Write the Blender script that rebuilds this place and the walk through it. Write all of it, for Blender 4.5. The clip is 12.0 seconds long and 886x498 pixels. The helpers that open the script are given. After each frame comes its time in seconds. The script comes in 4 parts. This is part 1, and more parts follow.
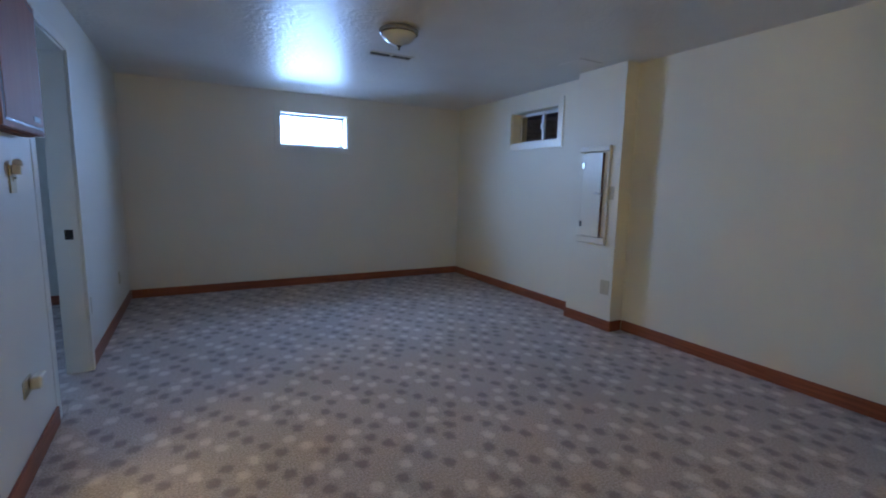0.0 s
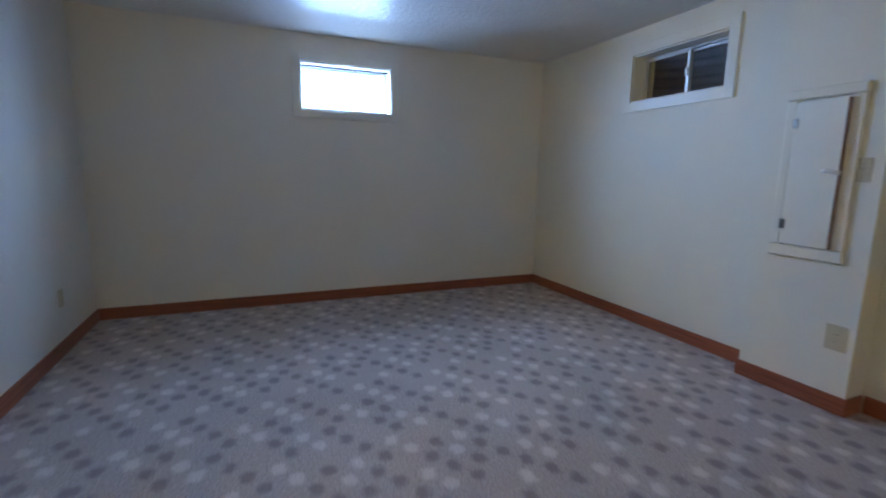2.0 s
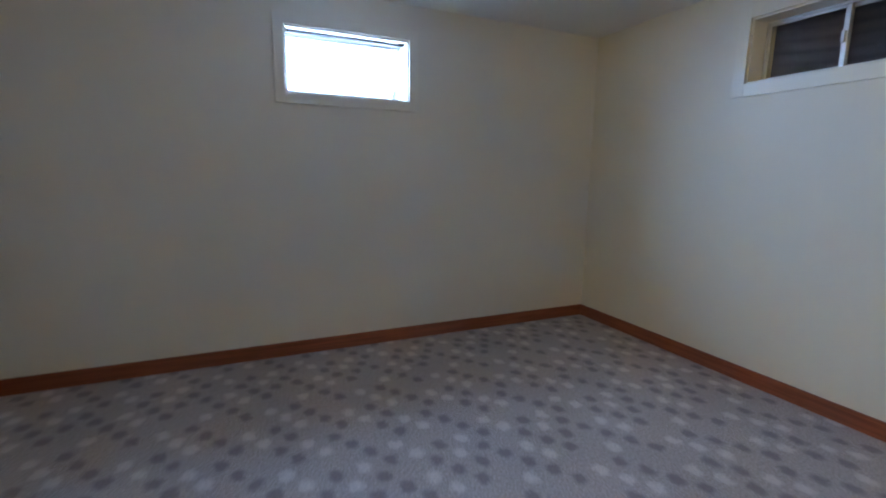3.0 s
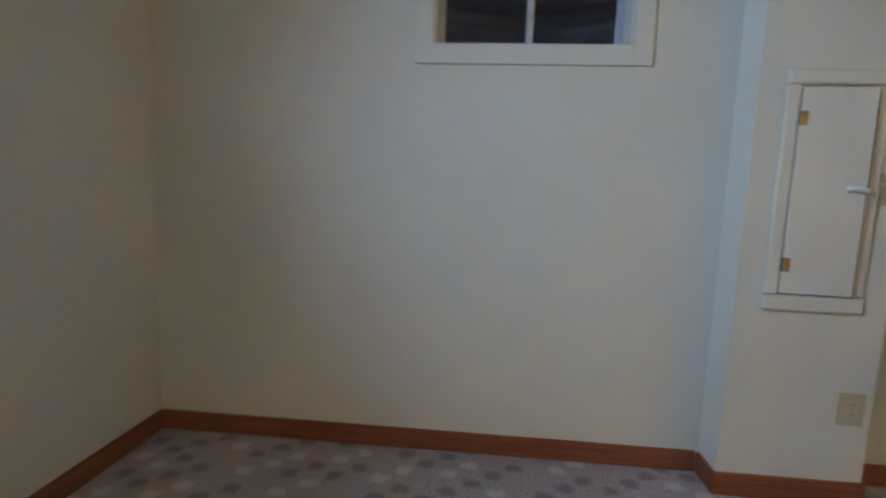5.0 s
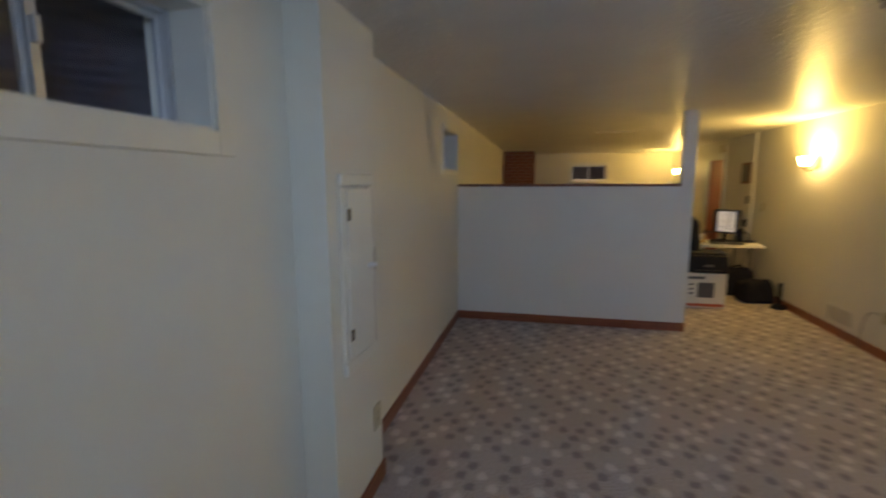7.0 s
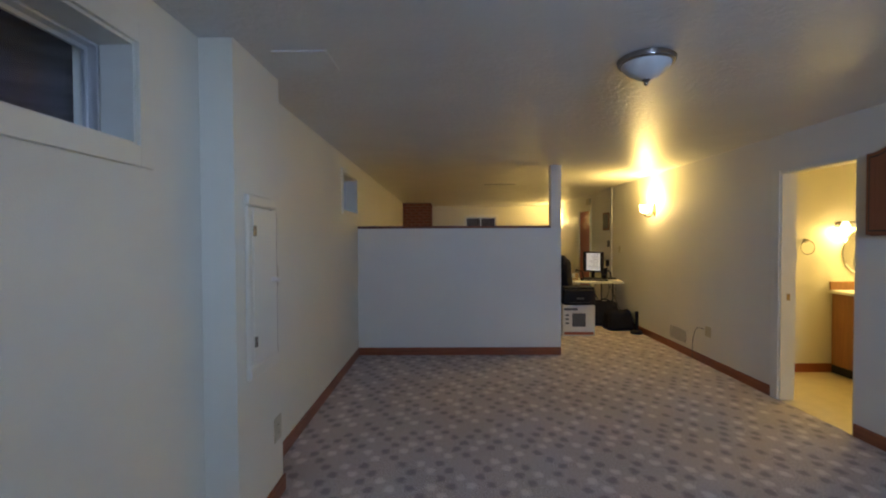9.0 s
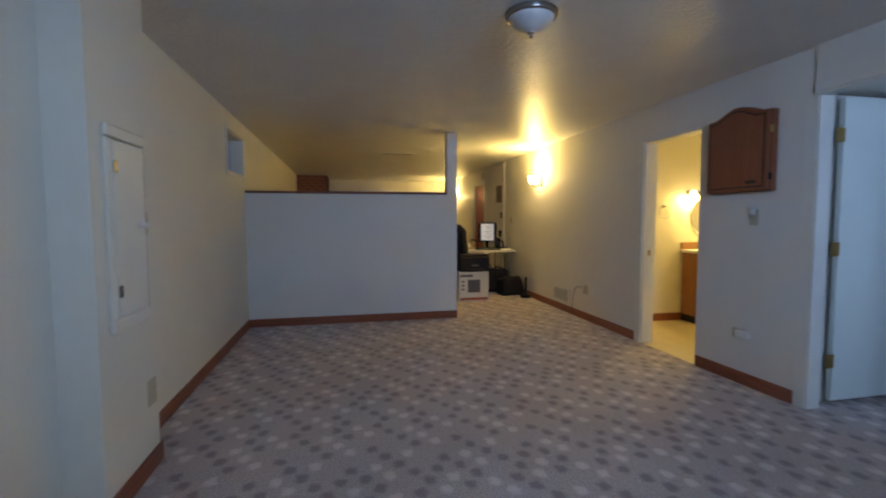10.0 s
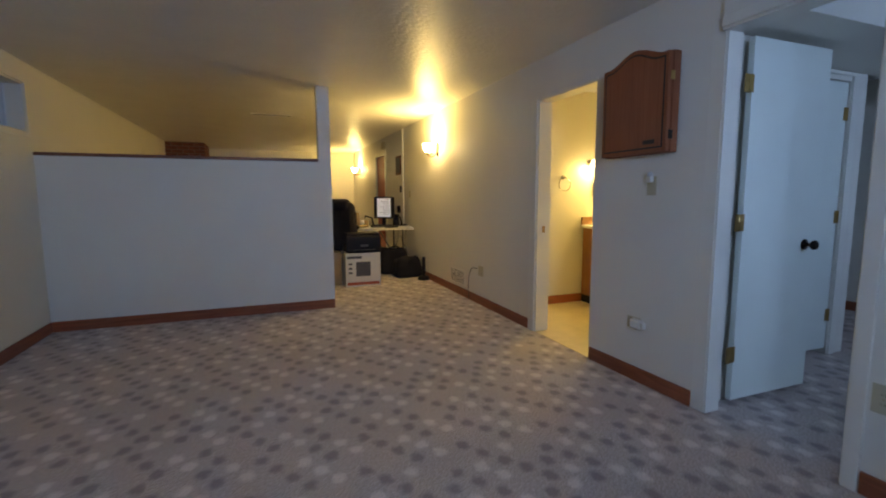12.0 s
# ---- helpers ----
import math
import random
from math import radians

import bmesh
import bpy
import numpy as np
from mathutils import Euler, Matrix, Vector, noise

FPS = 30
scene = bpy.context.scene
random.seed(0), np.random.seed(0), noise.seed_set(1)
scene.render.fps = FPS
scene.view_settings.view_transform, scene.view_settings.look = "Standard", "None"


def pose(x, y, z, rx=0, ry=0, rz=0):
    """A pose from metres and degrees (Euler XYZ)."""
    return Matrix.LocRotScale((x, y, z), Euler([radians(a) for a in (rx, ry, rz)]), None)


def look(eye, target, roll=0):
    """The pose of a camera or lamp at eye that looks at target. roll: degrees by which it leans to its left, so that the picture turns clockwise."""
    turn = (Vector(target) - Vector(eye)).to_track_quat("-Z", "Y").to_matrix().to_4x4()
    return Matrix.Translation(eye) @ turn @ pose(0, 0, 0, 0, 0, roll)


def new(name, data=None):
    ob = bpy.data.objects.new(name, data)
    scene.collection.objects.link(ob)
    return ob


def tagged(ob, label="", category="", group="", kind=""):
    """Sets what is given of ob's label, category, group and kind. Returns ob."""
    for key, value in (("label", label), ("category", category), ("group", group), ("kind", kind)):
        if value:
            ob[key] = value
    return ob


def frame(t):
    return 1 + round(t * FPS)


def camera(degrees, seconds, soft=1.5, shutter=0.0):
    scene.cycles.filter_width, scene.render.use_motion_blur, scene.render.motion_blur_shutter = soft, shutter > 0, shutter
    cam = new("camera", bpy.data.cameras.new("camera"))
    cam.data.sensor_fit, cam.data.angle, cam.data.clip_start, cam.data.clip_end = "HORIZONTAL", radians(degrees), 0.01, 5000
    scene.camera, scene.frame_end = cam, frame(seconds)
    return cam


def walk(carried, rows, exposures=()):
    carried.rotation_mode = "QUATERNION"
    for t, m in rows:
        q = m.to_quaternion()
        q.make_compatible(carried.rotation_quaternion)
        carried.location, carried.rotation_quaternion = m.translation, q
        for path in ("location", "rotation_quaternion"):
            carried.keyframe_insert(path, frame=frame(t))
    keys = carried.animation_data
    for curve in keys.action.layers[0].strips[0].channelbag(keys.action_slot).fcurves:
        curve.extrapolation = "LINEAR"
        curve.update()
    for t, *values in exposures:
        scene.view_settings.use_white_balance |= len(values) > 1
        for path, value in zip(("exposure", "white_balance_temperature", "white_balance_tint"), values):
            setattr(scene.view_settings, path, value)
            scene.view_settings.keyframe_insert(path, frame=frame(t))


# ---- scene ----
cam = camera(88.5, 12.0, soft=1.9, shutter=0.45)
PATH = [
    (0, (0.676, -5.894, 1.293), (1.623, -4.154, 1.019), 1.2),
    (0.5, (0.737, -5.758, 1.242), (1.576, -3.963, 0.968), 1.1),
    (1, (0.849, -5.389, 1.211), (1.588, -3.553, 0.924), 1.1),
    (1.5, (0.997, -4.875, 1.193), (1.76, -3.054, 0.877), 1.2),
    (2, (1.182, -4.292, 1.209), (1.947, -2.473, 0.882), 1.0),
    (2.5, (1.243, -3.735, 1.262), (2.005, -1.916, 0.93), 1.0),
    (2.7, (1.261, -3.496, 1.258), (2.017, -1.674, 0.931), 1.1),
    (4.3, (1.631, -1.95, 1.256), (3.32, -0.92, 0.962), 1.5),
    (4.5, (1.73, -1.849, 1.194), (3.533, -1.019, 0.949), 2.1),
    (5, (2.112, -1.513, 1.179), (4.092, -1.353, 0.946), 2.1),
    (5.5, (2.599, -1.276, 1.318), (4.511, -1.758, 0.983), 0.7),
    (6, (2.854, -1.112, 1.295), (4.434, -2.298, 0.985), 0.6),
    (6.5, (2.988, -1.039, 1.418), (4.08, -2.682, 1.087), 0.7),
    (7, (3.097, -0.832, 1.648), (3.531, -2.763, 1.358), -0.2),
    (7.5, (3.093, -0.677, 1.759), (3.25, -2.666, 1.618), 0.1),
    (7.7, (3.062, -0.625, 1.761), (3.175, -2.62, 1.676), -0.1),
    (9.3, (2.991, -0.453, 1.368), (2.94, -2.451, 1.322), -0.3),
    (9.5, (3.0, -0.476, 1.311), (2.854, -2.469, 1.233), -0.2),
    (10, (2.963, -0.448, 1.275), (2.547, -2.4, 1.147), -0.2),
    (10.5, (2.97, -0.466, 1.26), (2.382, -2.37, 1.089), -0.2),
    (11, (2.934, -0.55, 1.241), (2.273, -2.427, 1.041), -0.2),
    (11.5, (2.622, -0.772, 1.218), (1.905, -2.624, 0.987), -0.2),
    (12, (2.236, -1.095, 1.221), (1.517, -2.947, 0.993), -0.2),
]
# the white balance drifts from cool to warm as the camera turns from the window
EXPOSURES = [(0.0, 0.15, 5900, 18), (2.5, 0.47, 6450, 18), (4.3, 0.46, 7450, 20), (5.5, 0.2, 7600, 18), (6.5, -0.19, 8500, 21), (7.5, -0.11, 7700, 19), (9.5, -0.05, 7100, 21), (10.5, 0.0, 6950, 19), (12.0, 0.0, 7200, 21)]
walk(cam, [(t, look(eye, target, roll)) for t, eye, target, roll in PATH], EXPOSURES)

# ---- sizes of the place ----
W, C = 4.11, 2.38           # east wall, ceiling; west wall x = 0, north wall y = 0
TH = 0.12                    # inner walls
FAR = -13.4                  # south wall
HW = -6.165                  # north face of the half wall

# ---- world and large lights ----
world = bpy.data.worlds.new("world")
scene.world = world
world.use_nodes = True
wn = world.node_tree.nodes
sky = wn.new("ShaderNodeTexSky")
sky.sky_type, sky.sun_disc = "NISHITA", False
sky.sun_elevation, sky.sun_rotation = radians(35), radians(200)
world.node_tree.links.new(sky.outputs[0], wn["Background"].inputs[0])
wn["Background"].inputs[1].default_value = 0.1


def area_lamp(name, m, w, h, power, colour):
    d = bpy.data.lights.new(name, "AREA")
    d.shape, d.size, d.size_y, d.energy, d.color = "RECTANGLE", w, h, power, colour
    ob = new(name, d)
    ob.matrix_world = m
    return ob


def point_lamp(name, at, power, colour, radius):
    d = bpy.data.lights.new(name, "POINT")
    d.energy, d.color, d.shadow_soft_size = power, colour, radius
    ob = new(name, d)
    ob.location = at
    return ob


DAY = (0.335, 0.585, 1.0)
WARM = (1.0, 0.775, 0.235)
SCONCE = 72
area_lamp("window_daylight", look((2.015, 0.45, 1.95), (2.015, -0.55, 0.60)), 0.95, 0.68, 135, DAY)
area_lamp("bedroom_daylight", look((-1.45, 0.45, 1.95), (-1.45, -0.55, 0.60)), 0.95, 0.68, 72, DAY)

sun = bpy.data.lights.new("sun", "SUN")
sun.energy, sun.angle, sun.color = 2.0, radians(0.5), (1.0, 0.95, 0.88)
new("sun", sun).matrix_world = look((0, -20, 14), (0, 0, 0))

# ---- materials ----


def material(name, colour, rough=0.6, metal=0.0, vary=0.06, scale=6.0, bump=0.0, bump_scale=120.0, fine=0.0, spec=0.5):
    """A painted or plain surface: base colour with broad variation, fine grain and relief."""
    m = bpy.data.materials.new(name)
    m.use_nodes = True
    nt = m.node_tree
    b = nt.nodes["Principled BSDF"]
    b.inputs["Roughness"].default_value, b.inputs["Metallic"].default_value = rough, metal
    b.inputs["Specular IOR Level"].default_value = spec
    tc = nt.nodes.new("ShaderNodeTexCoord")
    n = nt.nodes.new("ShaderNodeTexNoise")
    n.inputs["Scale"].default_value, n.inputs["Detail"].default_value = scale, 4
    nt.links.new(tc.outputs["Object"], n.inputs["Vector"])
    n2 = nt.nodes.new("ShaderNodeTexNoise")
    n2.inputs["Scale"].default_value, n2.inputs["Detail"].default_value = bump_scale, 3
    nt.links.new(tc.outputs["Object"], n2.inputs["Vector"])
    add = nt.nodes.new("ShaderNodeMix")
    add.inputs["Factor"].default_value = fine
    nt.links.new(n.outputs["Fac"], add.inputs["A"])
    nt.links.new(n2.outputs["Fac"], add.inputs["B"])
    ramp = nt.nodes.new("ShaderNodeValToRGB")
    ramp.color_ramp.elements[0].position, ramp.color_ramp.elements[1].position = 0.25, 0.75
    ramp.color_ramp.elements[0].color = (*[c * (1 - vary) for c in colour], 1)
    ramp.color_ramp.elements[1].color = (*[min(1, c * (1 + vary)) for c in colour], 1)
    nt.links.new(add.outputs["Result"], ramp.inputs["Fac"])
    nt.links.new(ramp.outputs["Color"], b.inputs["Base Color"])
    if bump:
        bp = nt.nodes.new("ShaderNodeBump")
        bp.inputs["Strength"].default_value, bp.inputs["Distance"].default_value = bump, 0.004
        nt.links.new(n2.outputs["Fac"], bp.inputs["Height"])
        nt.links.new(bp.outputs["Normal"], b.inputs["Normal"])
    return m


def wood(name, dark, light, rough=0.4, along="x", scale=1.0, spec=0.5):
    """Stained timber with grain along one axis."""
    m = bpy.data.materials.new(name)
    m.use_nodes = True
    nt = m.node_tree
    b = nt.nodes["Principled BSDF"]
    b.inputs["Roughness"].default_value = rough
    b.inputs["Specular IOR Level"].default_value = spec
    tc = nt.nodes.new("ShaderNodeTexCoord")
    mp = nt.nodes.new("ShaderNodeMapping")
    k = {"x": (1.2, 30, 30), "y": (30, 1.2, 30), "z": (30, 30, 1.2)}[along]
    mp.inputs["Scale"].default_value = [v * scale for v in k]
    nt.links.new(tc.outputs["Object"], mp.inputs["Vector"])
    n = nt.nodes.new("ShaderNodeTexNoise")
    n.inputs["Scale"].default_value, n.inputs["Detail"].default_value, n.inputs["Distortion"].default_value = 2.0, 6, 0.8
    nt.links.new(mp.outputs["Vector"], n.inputs["Vector"])
    ramp = nt.nodes.new("ShaderNodeValToRGB")
    ramp.color_ramp.elements[0].position, ramp.color_ramp.elements[1].position = 0.3, 0.7
    ramp.color_ramp.elements[0].color, ramp.color_ramp.elements[1].color = (*dark, 1), (*light, 1)
    nt.links.new(n.outputs["Fac"], ramp.inputs["Fac"])
    nt.links.new(ramp.outputs["Color"], b.inputs["Base Color"])
    bp = nt.nodes.new("ShaderNodeBump")
    bp.inputs["Strength"].default_value, bp.inputs["Distance"].default_value = 0.2, 0.002
    nt.links.new(n.outputs["Fac"], bp.inputs["Height"])
    nt.links.new(bp.outputs["Normal"], b.inputs["Normal"])
    return m


def glowing(name, colour, strength):
    m = bpy.data.materials.new(name)
    m.use_nodes = True
    b = m.node_tree.nodes["Principled BSDF"]
    b.inputs["Base Color"].default_value = (0.8, 0.78, 0.7, 1)
    b.inputs["Emission Color"].default_value, b.inputs["Emission Strength"].default_value = (*colour, 1), strength
    return m


def glass_material(name, rough=0.0, tint=(1, 1, 1)):
    m = bpy.data.materials.new(name)
    m.use_nodes = True
    b = m.node_tree.nodes["Principled BSDF"]
    b.inputs["Base Color"].default_value = (*tint, 1)
    b.inputs["Transmission Weight"].default_value, b.inputs["Roughness"].default_value, b.inputs["IOR"].default_value = 1, rough, 1.45
    return m


def carpet_material():
    """Cut pile with a small woven check: staggered dark and pale tufts on a mottled grey-beige ground."""
    m = bpy.data.materials.new("carpet")
    m.use_nodes = True
    nt = m.node_tree
    L = nt.links.new
    b = nt.nodes["Principled BSDF"]
    b.inputs["Roughness"].default_value, b.inputs["Specular IOR Level"].default_value = 0.95, 0.1
    b.inputs["Sheen Weight"].default_value = 0.15
    tc = nt.nodes.new("ShaderNodeTexCoord")
    wob = nt.nodes.new("ShaderNodeTexNoise")
    wob.inputs["Scale"].default_value, wob.inputs["Detail"].default_value = 22, 3
    L(tc.outputs["Object"], wob.inputs["Vector"])
    mixv = nt.nodes.new("ShaderNodeMix")
    mixv.data_type, mixv.blend_type = "RGBA", "LINEAR_LIGHT"
    mixv.inputs["Factor"].default_value = 0.024
    L(tc.outputs["Object"], mixv.inputs["A"])
    L(wob.outputs["Color"], mixv.inputs["B"])
    sep = nt.nodes.new("ShaderNodeSeparateXYZ")
    L(mixv.outputs["Result"], sep.inputs[0])

    def mth(op, a, bb=None):
        n = nt.nodes.new("ShaderNodeMath")
        n.operation = op
        for i, v in enumerate((a, bb)):
            if v is None:
                continue
            if isinstance(v, (int, float)):
                n.inputs[i].default_value = v
            else:
                L(v, n.inputs[i])
        return n.outputs[0]

    # the weave repeats along two vectors, U and V, a little askew to the walls
    ux, uy, vx, vy = 0.487, 0.035, 0.096, 0.58
    det = ux * vy - uy * vx
    px, py = mth("SUBTRACT", sep.outputs[0], 2.335), mth("SUBTRACT", sep.outputs[1], -3.257)
    su = mth("ADD", mth("MULTIPLY", px, vy / det), mth("MULTIPLY", py, -vx / det))
    sv = mth("ADD", mth("MULTIPLY", px, -uy / det), mth("MULTIPLY", py, ux / det))

    # six rows to a repeat along V, each row with four tuft places along U, stepping back a sixth from row to row
    v6 = mth("MULTIPLY", sv, 6)
    row = mth("FLOOR", mth("ADD", v6, 0.5))
    a4 = mth("MULTIPLY", mth("ADD", mth("SUBTRACT", su, 0.94), mth("DIVIDE", row, 6)), 4)
    col4 = mth("FLOOR", mth("ADD", a4, 0.5))
    fa, fv = mth("DIVIDE", mth("SUBTRACT", a4, col4), 4), mth("DIVIDE", mth("SUBTRACT", v6, row), 6)
    dx = mth("ABSOLUTE", mth("ADD", mth("MULTIPLY", fa, ux), mth("MULTIPLY", fv, vx)))
    dy = mth("ABSOLUTE", mth("ADD", mth("MULTIPLY", fa, uy), mth("MULTIPLY", fv, vy)))
    away = mth("POWER", mth("ADD", mth("POWER", dx, 2.6), mth("POWER", mth("MULTIPLY", dy, 0.82), 2.6)), 1 / 2.6)
    spot = nt.nodes.new("ShaderNodeMapRange")
    spot.interpolation_type = "SMOOTHSTEP"
    L(away, spot.inputs["Value"])
    spot.inputs["From Min"].default_value, spot.inputs["From Max"].default_value = 0.015, 0.043
    spot.inputs["To Min"].default_value, spot.inputs["To Max"].default_value = 1, 0
    # which places are dark (D), pale (L) or bare, over twelve rows, for each of the four
    where = mth("DIVIDE", mth("ADD", mth("FLOORED_MODULO", row, 12), 0.5), 12)
    turn4 = mth("FLOORED_MODULO", col4, 4)
    tone = None
    for k, word in enumerate(("DDDD.DDDLL..", "LL..L.DLD.DD", "DD.DDDDDL.LL", ".LLL.LL.DDDD")):
        rp = nt.nodes.new("ShaderNodeValToRGB")
        rp.color_ramp.interpolation = "CONSTANT"
        e = rp.color_ramp.elements
        e.remove(e[1])
        e[0].position = 0
        for n, letter in enumerate(word):
            stop = e[0] if n == 0 else e.new(n / 12)
            g = {"D": 0.0, ".": 0.5, "L": 1.0}[letter]
            stop.color = (g, g, g, 1)
        L(where, rp.inputs["Fac"])
        cmp = nt.nodes.new("ShaderNodeMath")
        cmp.operation = "COMPARE"
        L(turn4, cmp.inputs[0])
        cmp.inputs[1].default_value, cmp.inputs[2].default_value = k, 0.3
        share = mth("MULTIPLY", cmp.outputs[0], rp.outputs["Color"])
        tone = share if tone is None else mth("ADD", tone, share)
    dark_spot = mth("MULTIPLY", spot.outputs[0], mth("LESS_THAN", tone, 0.25))
    pale_spot = mth("MULTIPLY", spot.outputs[0], mth("GREATER_THAN", tone, 0.75))

    tuft = nt.nodes.new("ShaderNodeTexNoise")
    tuft.inputs["Scale"].default_value, tuft.inputs["Detail"].default_value = 105, 5
    L(tc.outputs["Object"], tuft.inputs["Vector"])
    broad = nt.nodes.new("ShaderNodeTexNoise")
    broad.inputs["Scale"].default_value, broad.inputs["Detail"].default_value = 1.6, 4
    L(tc.outputs["Object"], broad.inputs["Vector"])
    ramp = nt.nodes.new("ShaderNodeValToRGB")
    e = ramp.color_ramp.elements
    e[0].position, e[1].position = 0.3, 0.7
    e[0].color, e[1].color = (0.285, 0.232, 0.216, 1), (0.565, 0.47, 0.435, 1)
    L(tuft.outputs["Fac"], ramp.inputs["Fac"])

    def over(base, fac, colour, amount):
        n = nt.nodes.new("ShaderNodeMix")
        n.data_type = "RGBA"
        L(mth("MULTIPLY", mth("MULTIPLY", fac, amount), mth("ADD", tuft.outputs["Fac"], 0.5)), n.inputs["Factor"])
        L(base, n.inputs["A"])
        n.inputs["B"].default_value = (*colour, 1)
        return n.outputs["Result"]

    col = ramp.outputs["Color"]
    col = over(col, dark_spot, (0.11, 0.09, 0.10), 0.52)
    col = over(col, pale_spot, (0.80, 0.72, 0.67), 0.48)
    wear = nt.nodes.new("ShaderNodeMix")
    wear.data_type, wear.blend_type = "RGBA", "MULTIPLY"
    wear.inputs["Factor"].default_value = 0.35
    L(col, wear.inputs["A"])
    L(broad.outputs["Fac"], wear.inputs["B"])
    br = nt.nodes.new("ShaderNodeHueSaturation")
    br.inputs["Saturation"].default_value, br.inputs["Value"].default_value = 0.95, 1.24
    L(wear.outputs["Result"], br.inputs["Color"])
    L(br.outputs["Color"], b.inputs["Base Color"])
    bp = nt.nodes.new("ShaderNodeBump")
    bp.inputs["Strength"].default_value, bp.inputs["Distance"].default_value = 0.5, 0.006
    L(tuft.outputs["Fac"], bp.inputs["Height"])
    L(bp.outputs["Normal"], b.inputs["Normal"])
    return m


def ceiling_material():
    """Glossy white paint over a knocked-down plaster texture."""
    m = material("ceiling_paint", (0.72, 0.70, 0.67), 0.36, vary=0.04, scale=2.5, spec=0.38)
    nt = m.node_tree
    tc = nt.nodes.new("ShaderNodeTexCoord")
    n = nt.nodes.new("ShaderNodeTexNoise")
    n.inputs["Scale"].default_value, n.inputs["Detail"].default_value, n.inputs["Distortion"].default_value = 24, 3, 0.6
    nt.links.new(tc.outputs["Object"], n.inputs["Vector"])
    ramp = nt.nodes.new("ShaderNodeValToRGB")
    ramp.color_ramp.elements[0].position, ramp.color_ramp.elements[1].position = 0.40, 0.62
    nt.links.new(n.outputs["Fac"], ramp.inputs["Fac"])
    bp = nt.nodes.new("ShaderNodeBump")
    bp.inputs["Strength"].default_value, bp.inputs["Distance"].default_value = 0.34, 0.005
    nt.links.new(ramp.outputs["Color"], bp.inputs["Height"])
    nt.links.new(bp.outputs["Normal"], nt.nodes["Principled BSDF"].inputs["Normal"])
    return m


M_WALL = material("wall_paint", (0.75, 0.72, 0.655), 0.5, vary=0.03, scale=1.3, bump=0.18, bump_scale=150, spec=0.35)
M_CREAM = material("cream_wall_paint", (0.76, 0.72, 0.61), 0.5, vary=0.03, scale=1.3, bump=0.18, bump_scale=150, spec=0.35)
M_CEIL = ceiling_material()
M_TRIM = material("white_gloss_paint", (0.76, 0.735, 0.67), 0.35, vary=0.03, scale=5, bump=0.05, bump_scale=60)
M_TRIMC = material("cream_gloss_paint", (0.76, 0.72, 0.61), 0.35, vary=0.03, scale=5, bump=0.05, bump_scale=60)
M_DOOR = material("white_door_paint", (0.70, 0.76, 0.715), 0.42, vary=0.03, scale=3, bump=0.06, bump_scale=80)
M_BASE = wood("baseboard_wood", (0.20, 0.055, 0.022), (0.34, 0.10, 0.045), 0.4, "x")
M_BASEY = wood("baseboard_wood_along", (0.20, 0.055, 0.022), (0.34, 0.10, 0.045), 0.4, "y")
M_CAP = wood("cap_wood", (0.13, 0.042, 0.02), (0.21, 0.07, 0.034), 0.5, "x")
M_CAB = wood("cabinet_oak", (0.235, 0.078, 0.038), (0.285, 0.10, 0.05), 0.62, "z", spec=0.22)
M_CABDARK = wood("cabinet_dark_line", (0.02, 0.008, 0.006), (0.04, 0.015, 0.01), 0.5, "z")
M_VANITY = wood("vanity_oak", (0.22, 0.095, 0.035), (0.30, 0.135, 0.05), 0.4, "z")
M_REDDOOR = wood("red_door_wood", (0.38, 0.04, 0.025), (0.50, 0.07, 0.04), 0.4, "z")
M_CARPET = carpet_material()
M_VINYL = material("vinyl_floor", (0.62, 0.52, 0.34), 0.35, vary=0.08, scale=9, bump=0.05)
M_BRICKS = material("brick_clay", (0.24, 0.085, 0.05), 0.85, vary=0.35, scale=9, bump=0.5, bump_scale=90, fine=0.4)
M_MORTAR = material("mortar", (0.27, 0.19, 0.14), 0.95, vary=0.15, scale=20, bump=0.4)
M_NICKEL = material("brushed_nickel", (0.36, 0.33, 0.30), 0.25, 1.0, vary=0.05, scale=30)
M_BRASS = material("aged_brass", (0.42, 0.27, 0.10), 0.38, 1.0, vary=0.15, scale=25)
M_ANTIQUE = material("antique_brass", (0.16, 0.10, 0.045), 0.4, 1.0, vary=0.15, scale=25)
M_BRONZE = material("dark_bronze", (0.03, 0.025, 0.022), 0.35, 0.8, vary=0.1)
M_ALMOND = material("almond_plastic", (0.52, 0.46, 0.32), 0.4, vary=0.02)
M_WHITEP = material("white_plastic", (0.75, 0.73, 0.68), 0.35, vary=0.02)
M_BLACK = material("black_plastic", (0.009, 0.008, 0.011), 0.5, vary=0.1, spec=0.25)
# near-black colour that stands for the shade in slots and recesses
M_DARK = material("recess_shade", (0.01, 0.01, 0.01), 0.9)
M_FABRIC = material("black_fabric", (0.015, 0.014, 0.018), 0.95, vary=0.2, bump=0.3, bump_scale=300, spec=0.2)
M_CARTON = material("white_carton", (0.70, 0.68, 0.64), 0.7, vary=0.04)
M_BROWNBOX = material("brown_carton", (0.42, 0.30, 0.17), 0.8, vary=0.08)
M_PRINTRED = material("carton_red_print", (0.45, 0.10, 0.05), 0.6)
M_PRINTGREY = material("carton_grey_print", (0.10, 0.10, 0.11), 0.6)
M_DUCT = material("slot_shade_grey", (0.20, 0.19, 0.18), 0.6, vary=0.1)
M_LAMIN = material("desk_laminate", (0.55, 0.52, 0.46), 0.4, vary=0.05, scale=30)
M_STEEL = material("grey_steel", (0.12, 0.12, 0.12), 0.4, 0.8)
